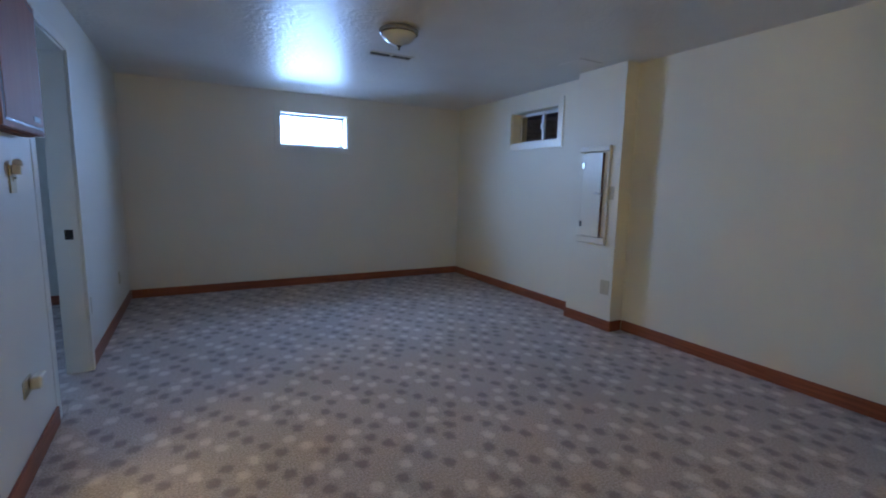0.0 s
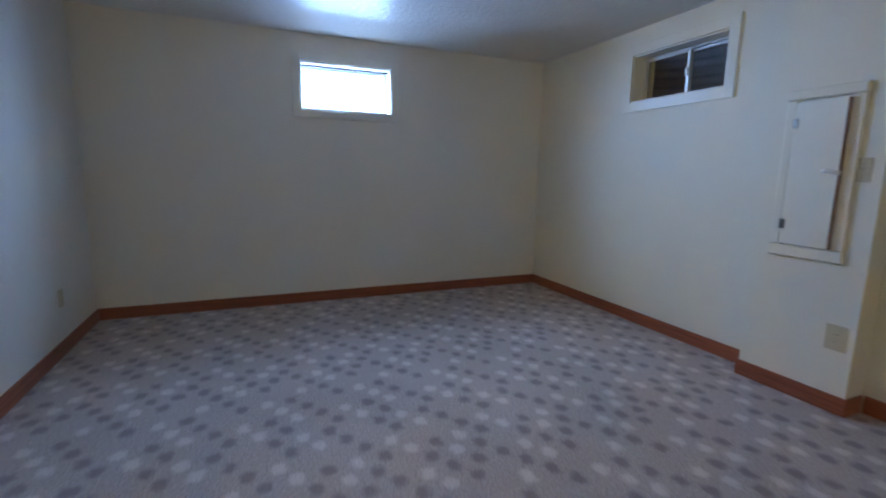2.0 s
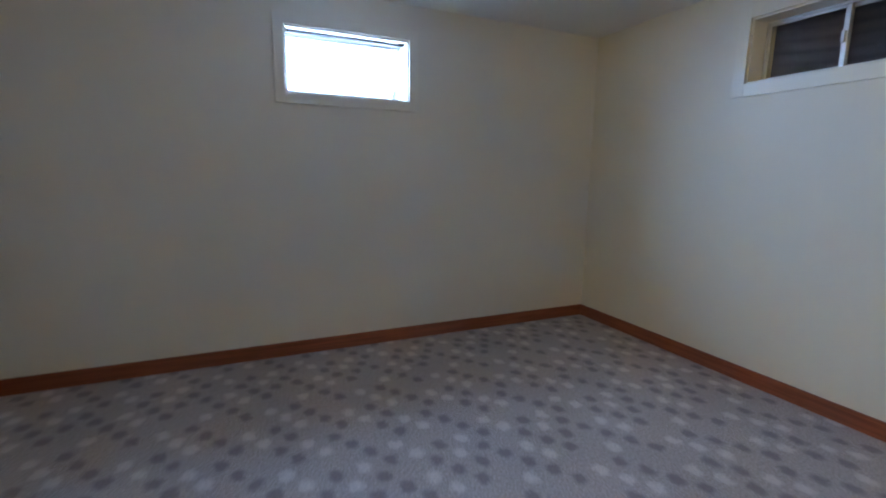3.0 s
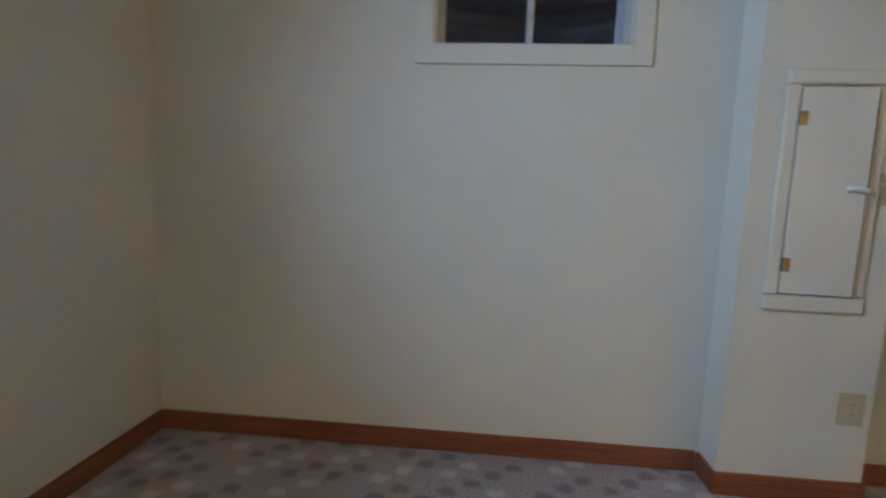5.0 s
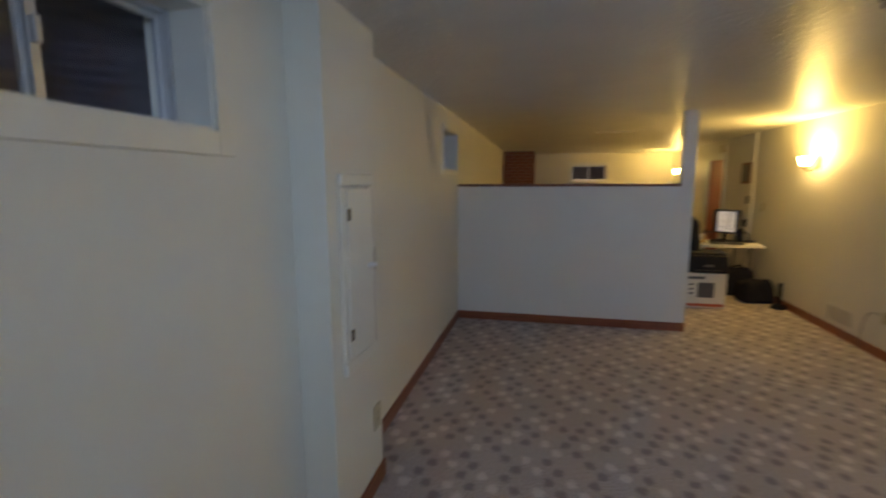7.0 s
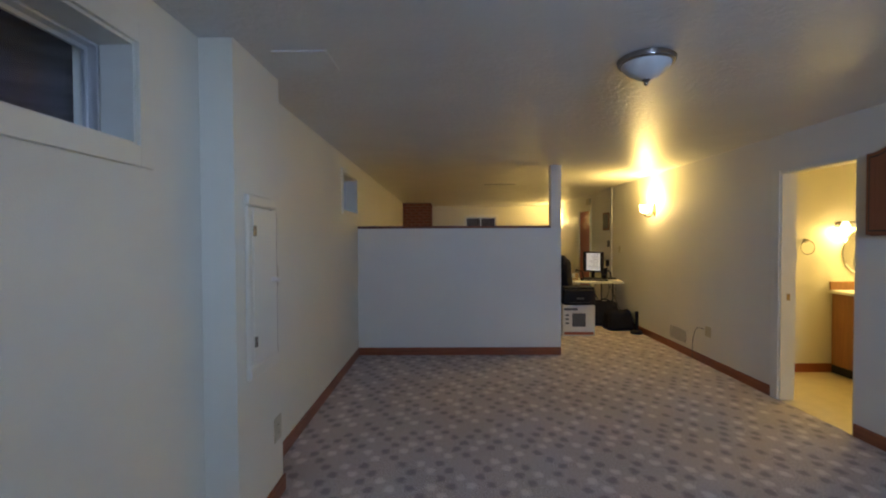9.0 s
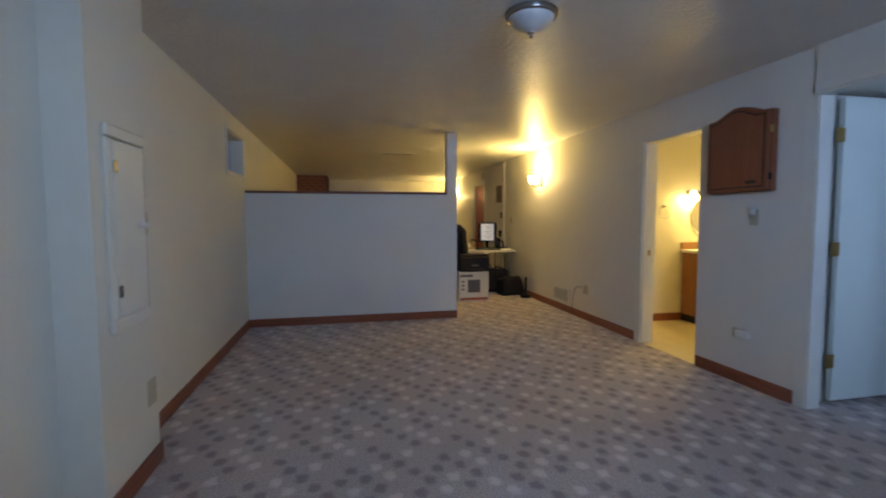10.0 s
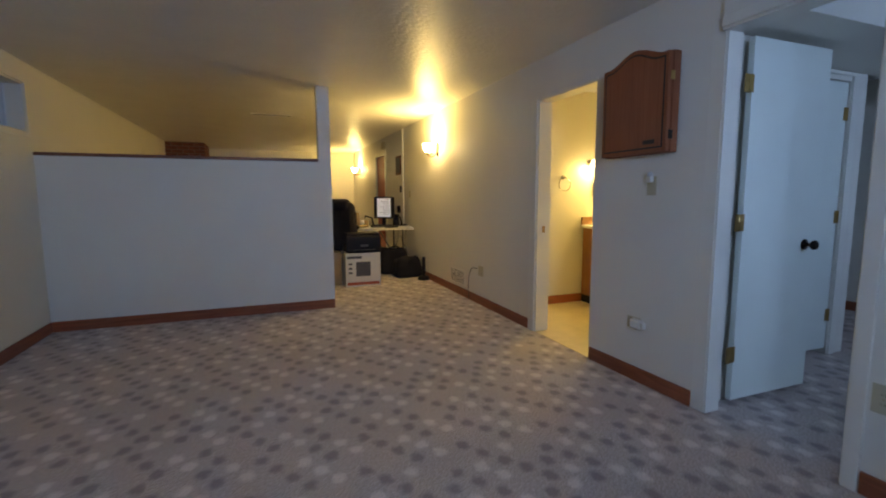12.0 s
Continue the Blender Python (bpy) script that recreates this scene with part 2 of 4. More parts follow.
M_ALU = material("window_aluminium", (0.62, 0.62, 0.62), 0.4, 0.6, vary=0.04)
M_REVEAL = material("reveal_paint", (0.74, 0.71, 0.63), 0.5, vary=0.04, scale=6)
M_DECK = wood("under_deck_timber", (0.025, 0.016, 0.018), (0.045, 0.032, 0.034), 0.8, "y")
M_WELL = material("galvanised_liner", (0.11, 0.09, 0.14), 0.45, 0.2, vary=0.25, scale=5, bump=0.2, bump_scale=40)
M_SOIL = material("soil", (0.06, 0.045, 0.035), 0.95, vary=0.3, bump=0.6, bump_scale=40)
M_OUT = material("outer_siding", (0.45, 0.43, 0.40), 0.7, vary=0.1, bump=0.2)
M_PAPER = material("paper", (0.72, 0.70, 0.64), 0.7, vary=0.05)
M_TAN = material("tan_paperback", (0.40, 0.27, 0.14), 0.7)
M_SHADE = glowing("lit_glass_shade", (1.0, 0.78, 0.30), 70.0)
M_BATHSHADE = glowing("lit_bath_shade", (1.0, 0.8, 0.4), 8.0)
M_BOWL = material("frosted_glass_bowl", (0.56, 0.55, 0.53), 0.3, vary=0.03, scale=12)
M_SCREEN = glowing("lit_screen", (0.62, 0.74, 1.0), 0.28)
M_GLASS = glass_material("window_glass")
M_MIRROR = material("mirror_silver", (0.85, 0.86, 0.86), 0.03, 1.0, vary=0.0)

# ---- builders ----


def cuboid(bm, lo, hi, bevel=0.0, seg=2):
    """Adds a box, its edges rounded by bevel."""
    x0, y0, z0 = [min(a, b) for a, b in zip(lo, hi)]
    x1, y1, z1 = [max(a, b) for a, b in zip(lo, hi)]
    t = bmesh.new()
    v = [t.verts.new(p) for p in ((x0, y0, z0), (x1, y0, z0), (x1, y1, z0), (x0, y1, z0), (x0, y0, z1), (x1, y0, z1), (x1, y1, z1), (x0, y1, z1))]
    for f in ((0, 3, 2, 1), (4, 5, 6, 7), (0, 1, 5, 4), (1, 2, 6, 5), (2, 3, 7, 6), (3, 0, 4, 7)):
        t.faces.new([v[i] for i in f])
    if bevel:
        bmesh.ops.bevel(t, geom=t.edges[:], offset=bevel, segments=seg, affect="EDGES", profile=0.5)
    me = bpy.data.meshes.new("t")
    t.to_mesh(me)
    t.free()
    bm.from_mesh(me)
    bpy.data.meshes.remove(me)
    return bm


def box(lo, hi, bevel=0.0, seg=2):
    return cuboid(bmesh.new(), lo, hi, bevel, seg)


def lathe(profile, axis="z", seg=32, at=(0, 0, 0)):
    """A turned shape from (radius, height) pairs about an axis."""
    bm = bmesh.new()
    rings = []
    for r, h in profile:
        ring = []
        for i in range(seg):
            a = 2 * math.pi * i / seg
            p = (r * math.cos(a), r * math.sin(a), h)
            p = {"z": p, "x": (p[2], p[0], p[1]), "y": (p[0], p[2], p[1])}[axis]
            ring.append(bm.verts.new((p[0] + at[0], p[1] + at[1], p[2] + at[2])))
        rings.append(ring)
    for a, b in zip(rings, rings[1:]):
        for i in range(seg):
            bm.faces.new((a[i], a[(i + 1) % seg], b[(i + 1) % seg], b[i]))
    bm.faces.new(rings[0][::-1])
    bm.faces.new(rings[-1])
    bmesh.ops.recalc_face_normals(bm, faces=bm.faces[:])
    for f in bm.faces:
        f.smooth = len(f.verts) == 4
    return bm


def tube(points, radius, seg=10, closed=False):
    """A round bar along points."""
    bm = bmesh.new()
    pts = [Vector(p) for p in points]
    n, rings = len(pts), []
    for i, p in enumerate(pts):
        a = pts[(i - 1) % n] if closed or i else p
        b = pts[(i + 1) % n] if closed or i < n - 1 else p
        q = (b - a).to_track_quat("Z", "Y")
        rings.append([bm.verts.new(p + q @ Vector((radius * math.cos(2 * math.pi * k / seg), radius * math.sin(2 * math.pi * k / seg), 0))) for k in range(seg)])
    for i in range(n if closed else n - 1):
        a, b = rings[i], rings[(i + 1) % n]
        for k in range(seg):
            bm.faces.new((a[k], a[(k + 1) % seg], b[(k + 1) % seg], b[k])).smooth = True
    if not closed:
        bm.faces.new(rings[0][::-1])
        bm.faces.new(rings[-1])
    bmesh.ops.recalc_face_normals(bm, faces=bm.faces[:])
    return bm


def arc(fn, n=14):
    return [fn(i / n) for i in range(n + 1)]


def mesh_object(name, bm, mat):
    me = bpy.data.meshes.new(name)
    bm.to_mesh(me)
    bm.free()
    me.materials.append(mat)
    return new(name, me)


def part(name, bm, mat, parent, label=""):
    ob = mesh_object(name, bm, mat)
    ob.parent = parent
    return tagged(ob, label)


def thing(name, at, label, category, group="", turn=0.0):
    ob = new(name)
    ob.matrix_basis = pose(*at, 0, 0, turn)
    ob.empty_display_size = 0.1
    return tagged(ob, label, category, group)


def structure(name, bm, mat, label="", category=""):
    return tagged(mesh_object(name, bm, mat), label, category, kind="structure")


def wall_mesh(axis, p0, p1, u0, u1, z0, z1, holes=()):
    """A wall between two planes of one axis, with openings (u0, u1, z0, z1) through it."""
    us = sorted({u0, u1, *[h[0] for h in holes], *[h[1] for h in holes]})
    zs = sorted({z0, z1, *[h[2] for h in holes], *[h[3] for h in holes]})

    def solid(i, j):
        if not (0 <= i < len(us) - 1 and 0 <= j < len(zs) - 1):
            return False
        u, z = (us[i] + us[i + 1]) / 2, (zs[j] + zs[j + 1]) / 2
        return not any(h[0] < u < h[1] and h[2] < z < h[3] for h in holes)

    bm = bmesh.new()
    cache = {}

    def v(p, u, z):
        key = (p, u, z)
        if key not in cache:
            cache[key] = bm.verts.new((p, u, z) if axis == "x" else (u, p, z))
        return cache[key]

    for i in range(len(us) - 1):
        for j in range(len(zs) - 1):
            if not solid(i, j):
                continue
            a, b, c, d = us[i], us[i + 1], zs[j], zs[j + 1]
            for p in (p0, p1):
                bm.faces.new((v(p, a, c), v(p, b, c), v(p, b, d), v(p, a, d)))
            for ni, nj, e in ((i - 1, j, ((a, c), (a, d))), (i + 1, j, ((b, c), (b, d))), (i, j - 1, ((a, c), (b, c))), (i, j + 1, ((a, d), (b, d)))):
                if not solid(ni, nj):
                    (ua, za), (ub, zb) = e
                    bm.faces.new((v(p0, ua, za), v(p0, ub, zb), v(p1, ub, zb), v(p1, ua, za)))
    bmesh.ops.recalc_face_normals(bm, faces=bm.faces[:])
    return bm


def casing(parent, axis, face, u0, u1, z0, z1, width, out, bottom=True, name="casing", sill_out=0.0, mat=None, sides=(True, True)):
    """Flat trim round an opening, on the plane face, proud by out (signed)."""
    mat = mat or M_TRIM
    def bx(ua, ub, za, zb):
        e = out
        lo = (face, ua, za) if axis == "x" else (ua, face, za)
        hi = (face + e, ub, zb) if axis == "x" else (ub, face + e, zb)
        return box(lo, hi, min(0.002, abs(e) * 0.4))
    if sides[0]:
        part(name, bx(u0 - width, u0, z0 - (width if bottom else 0), z1 + width), mat, parent)
    if sides[1]:
        part(name, bx(u1, u1 + width, z0 - (width if bottom else 0), z1 + width), mat, parent)
    part(name, bx(u0, u1, z1, z1 + width), mat, parent)
    if bottom:
        part(name, bx(u0, u1, z0 - width, z0), mat, parent)


# ---- floor, ceiling, walls ----
BX, BY, BS = -3.55, -3.45, -4.3   # bedroom: west wall, south wall, south wall of its alcove
TY0, TY1 = -5.40, -3.60       # bathroom: south wall, north wall
TX = -2.2
structure("floor", box((-0.001, FAR, -0.1), (W, 0, 0)), M_CARPET, "grey-beige patterned cut pile carpet", "carpet floor")
structure("floor_bedroom", cuboid(box((BX, BY, -0.1), (-0.001, 0, 0)), (BX, BS, -0.1), (TX - 0.12, BY, 0)), M_CARPET, "grey-beige patterned cut pile carpet in bedroom", "carpet floor")
structure("floor_bathroom", box((TX, TY0, -0.1), (-0.002, TY1, 0.003)), M_VINYL, "yellowish vinyl bathroom floor", "floor")
structure("ceiling", box((BX - 0.3, FAR - 0.3, C), (W + 0.3, 0.3, C + 0.2)), M_CEIL, "glossy white textured plaster ceiling", "ceiling")

NWIN = (1.61, 2.435, 1.742, 2.15)
BWIN = (-1.86, -1.04, 1.735, 2.14)
EWIN = (-2.10, -1.28, 1.808, 2.178)
EWIN2 = (-6.09, -5.345, 1.775, 2.19)
FWIN = (1.58, 2.45, 1.68, 2.08)
BED = (-2.86, -2.165, 0.0, 2.085)
BATH = (-4.565, -3.80, 0.0, 2.05)
REDD = (-10.75, -9.95, 0.0, 2.06)

structure("wall_north", wall_mesh("y", 0, 0.2, BX - 0.3, W + 0.3, 0, C, (NWIN, BWIN)), M_WALL, "cream painted wall with a small high window", "wall")
structure("wall_east", wall_mesh("x", W, W + 0.23, FAR, 0, 0, C, (EWIN, EWIN2)), M_CREAM, "cream painted wall with two small high windows", "wall")
structure("wall_south", wall_mesh("y", FAR - 0.3, FAR, -0.3, W + 0.3, 0, C, (FWIN,)), M_CREAM, "cream painted far wall with a small window", "wall")
MX = -0.025                   # face of the wall between the two doorways, set back a little
structure("wall_west_north", wall_mesh("x", -TH, 0, BED[0], 0, 0, C, (BED,)), M_WALL, "cream painted wall with the bedroom doorway", "wall")


def askew(bm):
    """Swings what stands on the middle wall so that it meets the plane x = 0 at the bathroom doorway."""
    for v in bm.verts:
        if v.co.x > MX - 0.001:
            v.co.x -= MX * (BED[0] - v.co.y) / (BED[0] - BATH[1])
    return bm


structure("wall_west_middle", askew(wall_mesh("x", -TH, MX, BATH[1], BED[0], 0, C)), M_WALL, "cream painted wall between two doorways", "wall")
structure("wall_west_south", wall_mesh("x", -TH, 0, FAR, BATH[1], 0, C, (BATH, REDD)), M_WALL, "cream painted wall with the bathroom doorway", "wall")
CX, CY0, CY1 = 3.955, -3.08, -2.52
structure("wall_column", wall_mesh("y", CY0, CY1, CX, W - 0.001, 0, C), M_CREAM, "shallow cream painted wall column boxing the electrical panel", "wall column")
structure("wall_bedroom_west", wall_mesh("x", BX - 0.2, BX, BS, 0, 0, C), M_WALL, "painted bedroom wall", "wall")
structure("wall_bedroom_south", wall_mesh("y", BY - 0.05, BY, TX, -TH, 0, C), M_WALL, "painted bedroom wall", "wall")
structure("wall_alcove_south", wall_mesh("y", BS - 0.05, BS, BX - 0.2, TX - 0.12, 0, C), M_WALL, "painted wall of the bedroom alcove", "wall")
structure("wall_alcove_side", wall_mesh("x", TX - 0.12, TX - 0.002, TY1 + 0.001, BY, 0, C), M_WALL, "painted wall of the bedroom alcove", "wall")
CLY = -3.2
structure("wall_closet_front", wall_mesh("y", CLY - 0.1, CLY, -1.95, -TH - 0.001, 0, C, ((-1.76, -1.14, 0, 2.04),)), M_WALL, "painted closet wall with a door", "wall")
structure("wall_closet_side", wall_mesh("x", -1.95, -1.85, BY, CLY - 0.1, 0, C), M_WALL, "painted closet side wall", "wall")
# added block: shuts light out so the gap behind the open door stays dark
structure("wall_gap_blocker", box((-0.88, CLY + 0.002, 0), (-TH - 0.002, -2.93, 2.10)), M_WALL, "added wall block that darkens the gap behind the bedroom door", "wall")
structure("ceiling_soffit", box((BX, CLY + 0.001, 2.105), (-TH - 0.001, -2.60, C - 0.001)), M_WALL, "dropped painted soffit along the closet wall", "soffit")
structure("wall_bathroom_south", wall_mesh("y", TY0 - 0.12, TY0, TX, -TH, 0, C), M_CREAM, "warm cream bathroom wall", "wall")
structure("wall_bathroom_west", wall_mesh("x", TX - 0.12, TX, TY0, TY1, 0, C), M_WALL, "warm cream bathroom wall", "wall")
structure("wall_bathroom_north", wall_mesh("y", TY1, TY1 + 0.09, TX, -TH, 0, C), M_WALL, "warm cream bathroom wall", "wall")

# half wall with its cap and the post at its end
structure("wall_half", box((1.56, HW - TH, 0), (W, HW, 1.595)), M_WALL, "chest-high cream painted partition wall", "half wall")
structure("post", box((1.56, HW - TH, 1.595), (1.69, HW, C), 0.003), M_WALL, "cream painted post above the half wall", "post")
structure("trim_cap", box((1.692, HW - TH - 0.012, 1.597), (W, HW + 0.012, 1.625), 0.005), M_CAP, "dark brown wooden cap of the half wall", "wall cap")


def baseboard(a, b, side):
    """A run of baseboard from a to b in plan; side is the way it stands out from the wall."""
    (x0, y0), (x1, y1) = a, b
    t = 0.013
    along_x = abs(x1 - x0) > abs(y1 - y0)
    lo, hi = ((x0, y0, 0), (x1, y0 + side * t, 0.097)) if along_x else ((x0, y0, 0), (x0 + side * t, y1, 0.097))
    return structure("baseboard", box(lo, hi, 0.004), M_BASE if along_x else M_BASEY, "reddish-brown stained wooden baseboard", "baseboard")


baseboard((0.014, 0), (W - 0.014, 0), -1)
baseboard((W, 0), (W, CY1 + 0.014), -1)
baseboard((CX, CY1), (W - 0.014, CY1), 1)
baseboard((CX, CY1 + 0.013), (CX, CY0 - 0.013), -1)
baseboard((CX, CY0), (W - 0.014, CY0), -1)
baseboard((W, CY0 - 0.014), (W, HW + 0.014), -1)
baseboard((1.56, HW), (W, HW), 1)
baseboard((0, 0), (0, BED[1] + 0.056), 1)
structure("baseboard", askew(box((MX, BED[0] - 0.076, 0), (MX + 0.013, BATH[1] + 0.004, 0.097), 0.004)), M_BASEY, "reddish-brown stained wooden baseboard", "baseboard")
baseboard((0, BATH[0] - 0.092), (0, REDD[1] + 0.06), 1)
baseboard((0, REDD[0] - 0.06), (0, FAR), 1)
baseboard((W, HW - TH), (W, FAR), -1)
baseboard((TX, TY0), (-TH, TY0), 1)
baseboard((BX, 0), (-TH, 0), -1)
baseboard((BX, 0), (BX, BS), 1)

# ---- windows ----


def slider_window(name, axis, opening, plane, out, label, casing_w=0.065, depth=0.12, sashes=2):
    """A small sliding basement window in a deep reveal: casing, liner, frame, two sashes and panes. out: which way is outdoors."""
    u0, u1, z0, z1 = opening
    ob = thing(name, (0, 0, 0), label, "window")
    ob["kind"] = "structure"

    def bx(ua, ub, pa, pb, za, zb, bev=0.003):
        pa, pb = plane + out * pa, plane + out * pb
        return box((pa, ua, za), (pb, ub, zb), bev) if axis == "x" else box((ua, pa, za), (ub, pb, zb), bev)

    casing(ob, axis, plane, u0, u1, z0, z1, casing_w, -out * 0.016, name="casing", mat=M_TRIMC if axis == "x" else M_TRIM)
    t = 0.012
    for n, a in (("reveal", (u0, u0 + t, 0, depth, z0, z1)), ("reveal", (u1 - t, u1, 0, depth, z0, z1)), ("reveal", (u0 + t, u1 - t, 0, depth, z1 - t, z1)), ("sill", (u0 + t, u1 - t, 0, depth, z0, z0 + t))):
        part(n, bx(*a, 0.002), M_REVEAL, ob)
    f = 0.012
    g = depth
    a0, a1, b0, b1 = u0 + t, u1 - t, z0 + t, z1 - t
    fr = part("window_frame", bx(a0, a0 + f, g, g + 0.06, b0, b1), M_ALU, ob)
    part("frame_bar", bx(a1 - f, a1, g, g + 0.06, b0, b1), M_ALU, fr)
    part("frame_bar", bx(a0 + f, a1 - f, g, g + 0.06, b1 - f, b1), M_ALU, fr)
    part("frame_bar", bx(a0 + f, a1 - f, g, g + 0.06, b0, b0 + f), M_ALU, fr)
    mid = (a0 + a1) / 2
    leaves = ((a0 + f, mid + 0.014, g + 0.034), (mid - 0.014, a1 - f, g + 0.008)) if sashes == 2 else ((a0 + f, a1 - f, g + 0.02),)
    for k, (s0, s1, g0) in enumerate(leaves):
        e0, e1 = (0.012, 0.012) if sashes == 1 else (0.012, 0.024) if k == 0 else (0.024, 0.012)
        sash = part("sash", bx(s0, s0 + e0, g0, g0 + 0.018, b0 + f, b1 - f, 0.002), M_ALU, ob)
        part("stile", bx(s1 - e1, s1, g0, g0 + 0.018, b0 + f, b1 - f, 0.002), M_ALU, sash)
        part("rail", bx(s0 + e0, s1 - e1, g0, g0 + 0.018, b1 - f - 0.016, b1 - f, 0.002), M_ALU, sash)
        part("rail", bx(s0 + e0, s1 - e1, g0, g0 + 0.018, b0 + f, b0 + f + 0.016, 0.002), M_ALU, sash)
        pane = part("pane", bx(s0 + e0, s1 - e1, g0 + 0.006, g0 + 0.011, b0 + f + 0.016, b1 - f - 0.016, 0), M_GLASS, sash)
        pane.visible_shadow = False
    if sashes == 2:
        part("latch", bx(mid - 0.008, mid + 0.008, g - 0.012, g + 0.01, (b0 + b1) / 2 - 0.03, (b0 + b1) / 2 + 0.03), M_ALU, ob)
    return ob


slider_window("window_1", "y", NWIN, 0, 1, "small white-trimmed window bright with daylight", sashes=1)
slider_window("window_2", "x", EWIN, W, 1, "small white-trimmed sliding window onto a dark void", 0.075)
slider_window("window_3", "x", EWIN2, W, 1, "small sliding window by the half wall", 0.04, depth=0.12)
slider_window("window_4", "y", FWIN, FAR, -1, "small two-pane window in the far wall")
slider_window("window_5", "y", BWIN, 0, 1, "small white-trimmed bedroom window bright with daylight")

blind = thing("roller_blind", (2.015, 0.015, 2.118), "thin grey roller blind rolled up in window", "blind")
part("roll", lathe([(0.009, -0.385), (0.009, 0.385)], "x", 16), M_STEEL, blind)
for sx in (-0.391, 0.391):
    part("bracket", box((sx - 0.006, -0.012, -0.014), (sx + 0.006, 0.012, 0.014), 0.002), M_WHITEP, blind)

# outdoors: ground, and an assumed timber-lined void, built dark, beside the east windows
gnd = bmesh.new()
for lo, hi in (((-300, 0.3, 1.45), (300, 300, 1.55)), ((-300, -300, 1.45), (300, FAR - 0.3, 1.55)), ((W + 0.3, FAR - 0.3, 1.45), (300, 0.3, 1.55)), ((-300, FAR - 0.3, 1.45), (BX - 0.2, 0.3, 1.55))):
    cuboid(gnd, lo, hi)
structure("ground", gnd, M_SOIL, "bare earth round the house", "ground")
structure("deck_underside", box((W + 0.36, FAR, 2.52), (W + 3.2, 1.0, 2.56)), M_DECK, "assumed dark timber deck shading the window void", "deck")
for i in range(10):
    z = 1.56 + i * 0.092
    structure("deck_skirt_board", box((W + 1.25, FAR, z), (W + 1.275, 1.0, z + 0.0905), 0.003), M_DECK, "assumed dark timber skirting board outside", "deck board")
liner = bmesh.new()
rows = []
for j in range(61):
    z = 1.552 + 0.88 * j / 60
    bulge = 0.008 * math.sin(j * math.pi / 2.5)
    rows.append([liner.verts.new((W + 0.24 + (0.50 + bulge) * math.sin(math.pi * i / 24), -1.69 - (0.62 + bulge) * math.cos(math.pi * i / 24), z)) for i in range(25)])
for lo, hi in zip(rows, rows[1:]):
    for i in range(24):
        liner.faces.new((lo[i], lo[i + 1], hi[i + 1], hi[i]))
bmesh.ops.solidify(liner, geom=liner.faces[:], thickness=0.003)
for f in liner.faces:
    f.smooth = True
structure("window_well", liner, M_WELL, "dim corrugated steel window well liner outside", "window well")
# unseen ends and screen, added to keep daylight away from the windows
structure("added_void_end", box((W + 0.3, 1.0, 1.55), (W + 1.3, 1.04, 2.52)), M_DECK, "added unseen timber end closing the void to light", "deck board")
structure("added_void_end_south", box((W + 0.3, FAR - 0.04, 1.55), (W + 1.3, FAR, 2.52)), M_DECK, "added unseen timber end closing the void to light", "deck board")
structure("added_far_screen", box((0, FAR - 1.5, 1.55), (W + 0.3, FAR - 1.45, 2.6)), M_DECK, "added dark timber screen behind the far window", "deck board")

# ---- doors and doorways ----


def door_lining(parent, opening, mat, faces):
    u0, u1, z0, z1 = opening
    for a, b, face in ((u0, u0 + 0.018, faces[0]), (u1 - 0.018, u1, faces[1])):
        part("jamb", box((-TH - 0.012, a, 0), (face, b, z1 - 0.018), 0.002), mat, parent)
    part("head_jamb", box((-TH - 0.012, u0, z1 - 0.018), (0.0, u1, z1), 0.002), mat, parent)


d1 = thing("door_1", (0, 0, 0), "white painted bedroom doorway with flat trim", "doorway")
d1["kind"] = "structure"
door_lining(d1, BED, M_TRIM, (MX - 0.001, 0.0))
for u0, u1, x in ((BED[0] - 0.072, BED[0] + 0.006, MX), (BED[1] - 0.006, BED[1] + 0.052, 0.0)):
    part("casing", box((x, u0, 0), (x + (0.016 if x == 0 else 0.005), u1, BED[3] + 0.05), 0.002), M_TRIM, d1)
part("casing", box((0, BED[0] + 0.006, BED[3] - 0.006), (0.016, BED[1] - 0.006, BED[3] + 0.05), 0.005), M_TRIM, d1)
part("strike_plate", box((-0.075, BED[1] - 0.021, 0.90), (-0.03, BED[1] - 0.0185, 0.965), 0.001), M_BRONZE, d1, "dark bronze strike plate")


def knob(parent, at, way):
    """A round door knob on its rose, standing out along y."""
    k = part("door_knob", lathe([(0.032, 0), (0.032, 0.006), (0.012, 0.012), (0.011, 0.034), (0.024, 0.042), (0.029, 0.054), (0.026, 0.066), (0.012, 0.072)], "y", 20), M_BRONZE, parent, "dark bronze round knob")
    k.matrix_basis = Matrix.Translation(at) @ Matrix.Diagonal((1, way, 1, 1))
    return k


def butt_hinge(parent, at, turn=0.0):
    b = bmesh.new()
    cuboid(b, (-0.036, -0.004, -0.048), (-0.003, -0.001, 0.048), 0.001)
    cuboid(b, (0.003, -0.004, -0.045), (0.036, -0.001, 0.048), 0.001)
    b2 = lathe([(0.006, -0.047), (0.006, 0.047)], "z", 12)
    me = bpy.data.meshes.new("t")
    b2.to_mesh(me)
    b2.free()
    b.from_mesh(me)
    bpy.data.meshes.remove(me)
    h = part("hinge", b, M_BRASS, parent, "aged brass butt hinge")
    h.matrix_basis = Matrix.Translation(at) @ pose(0, 0, 0, 0, 0, turn)
    return h


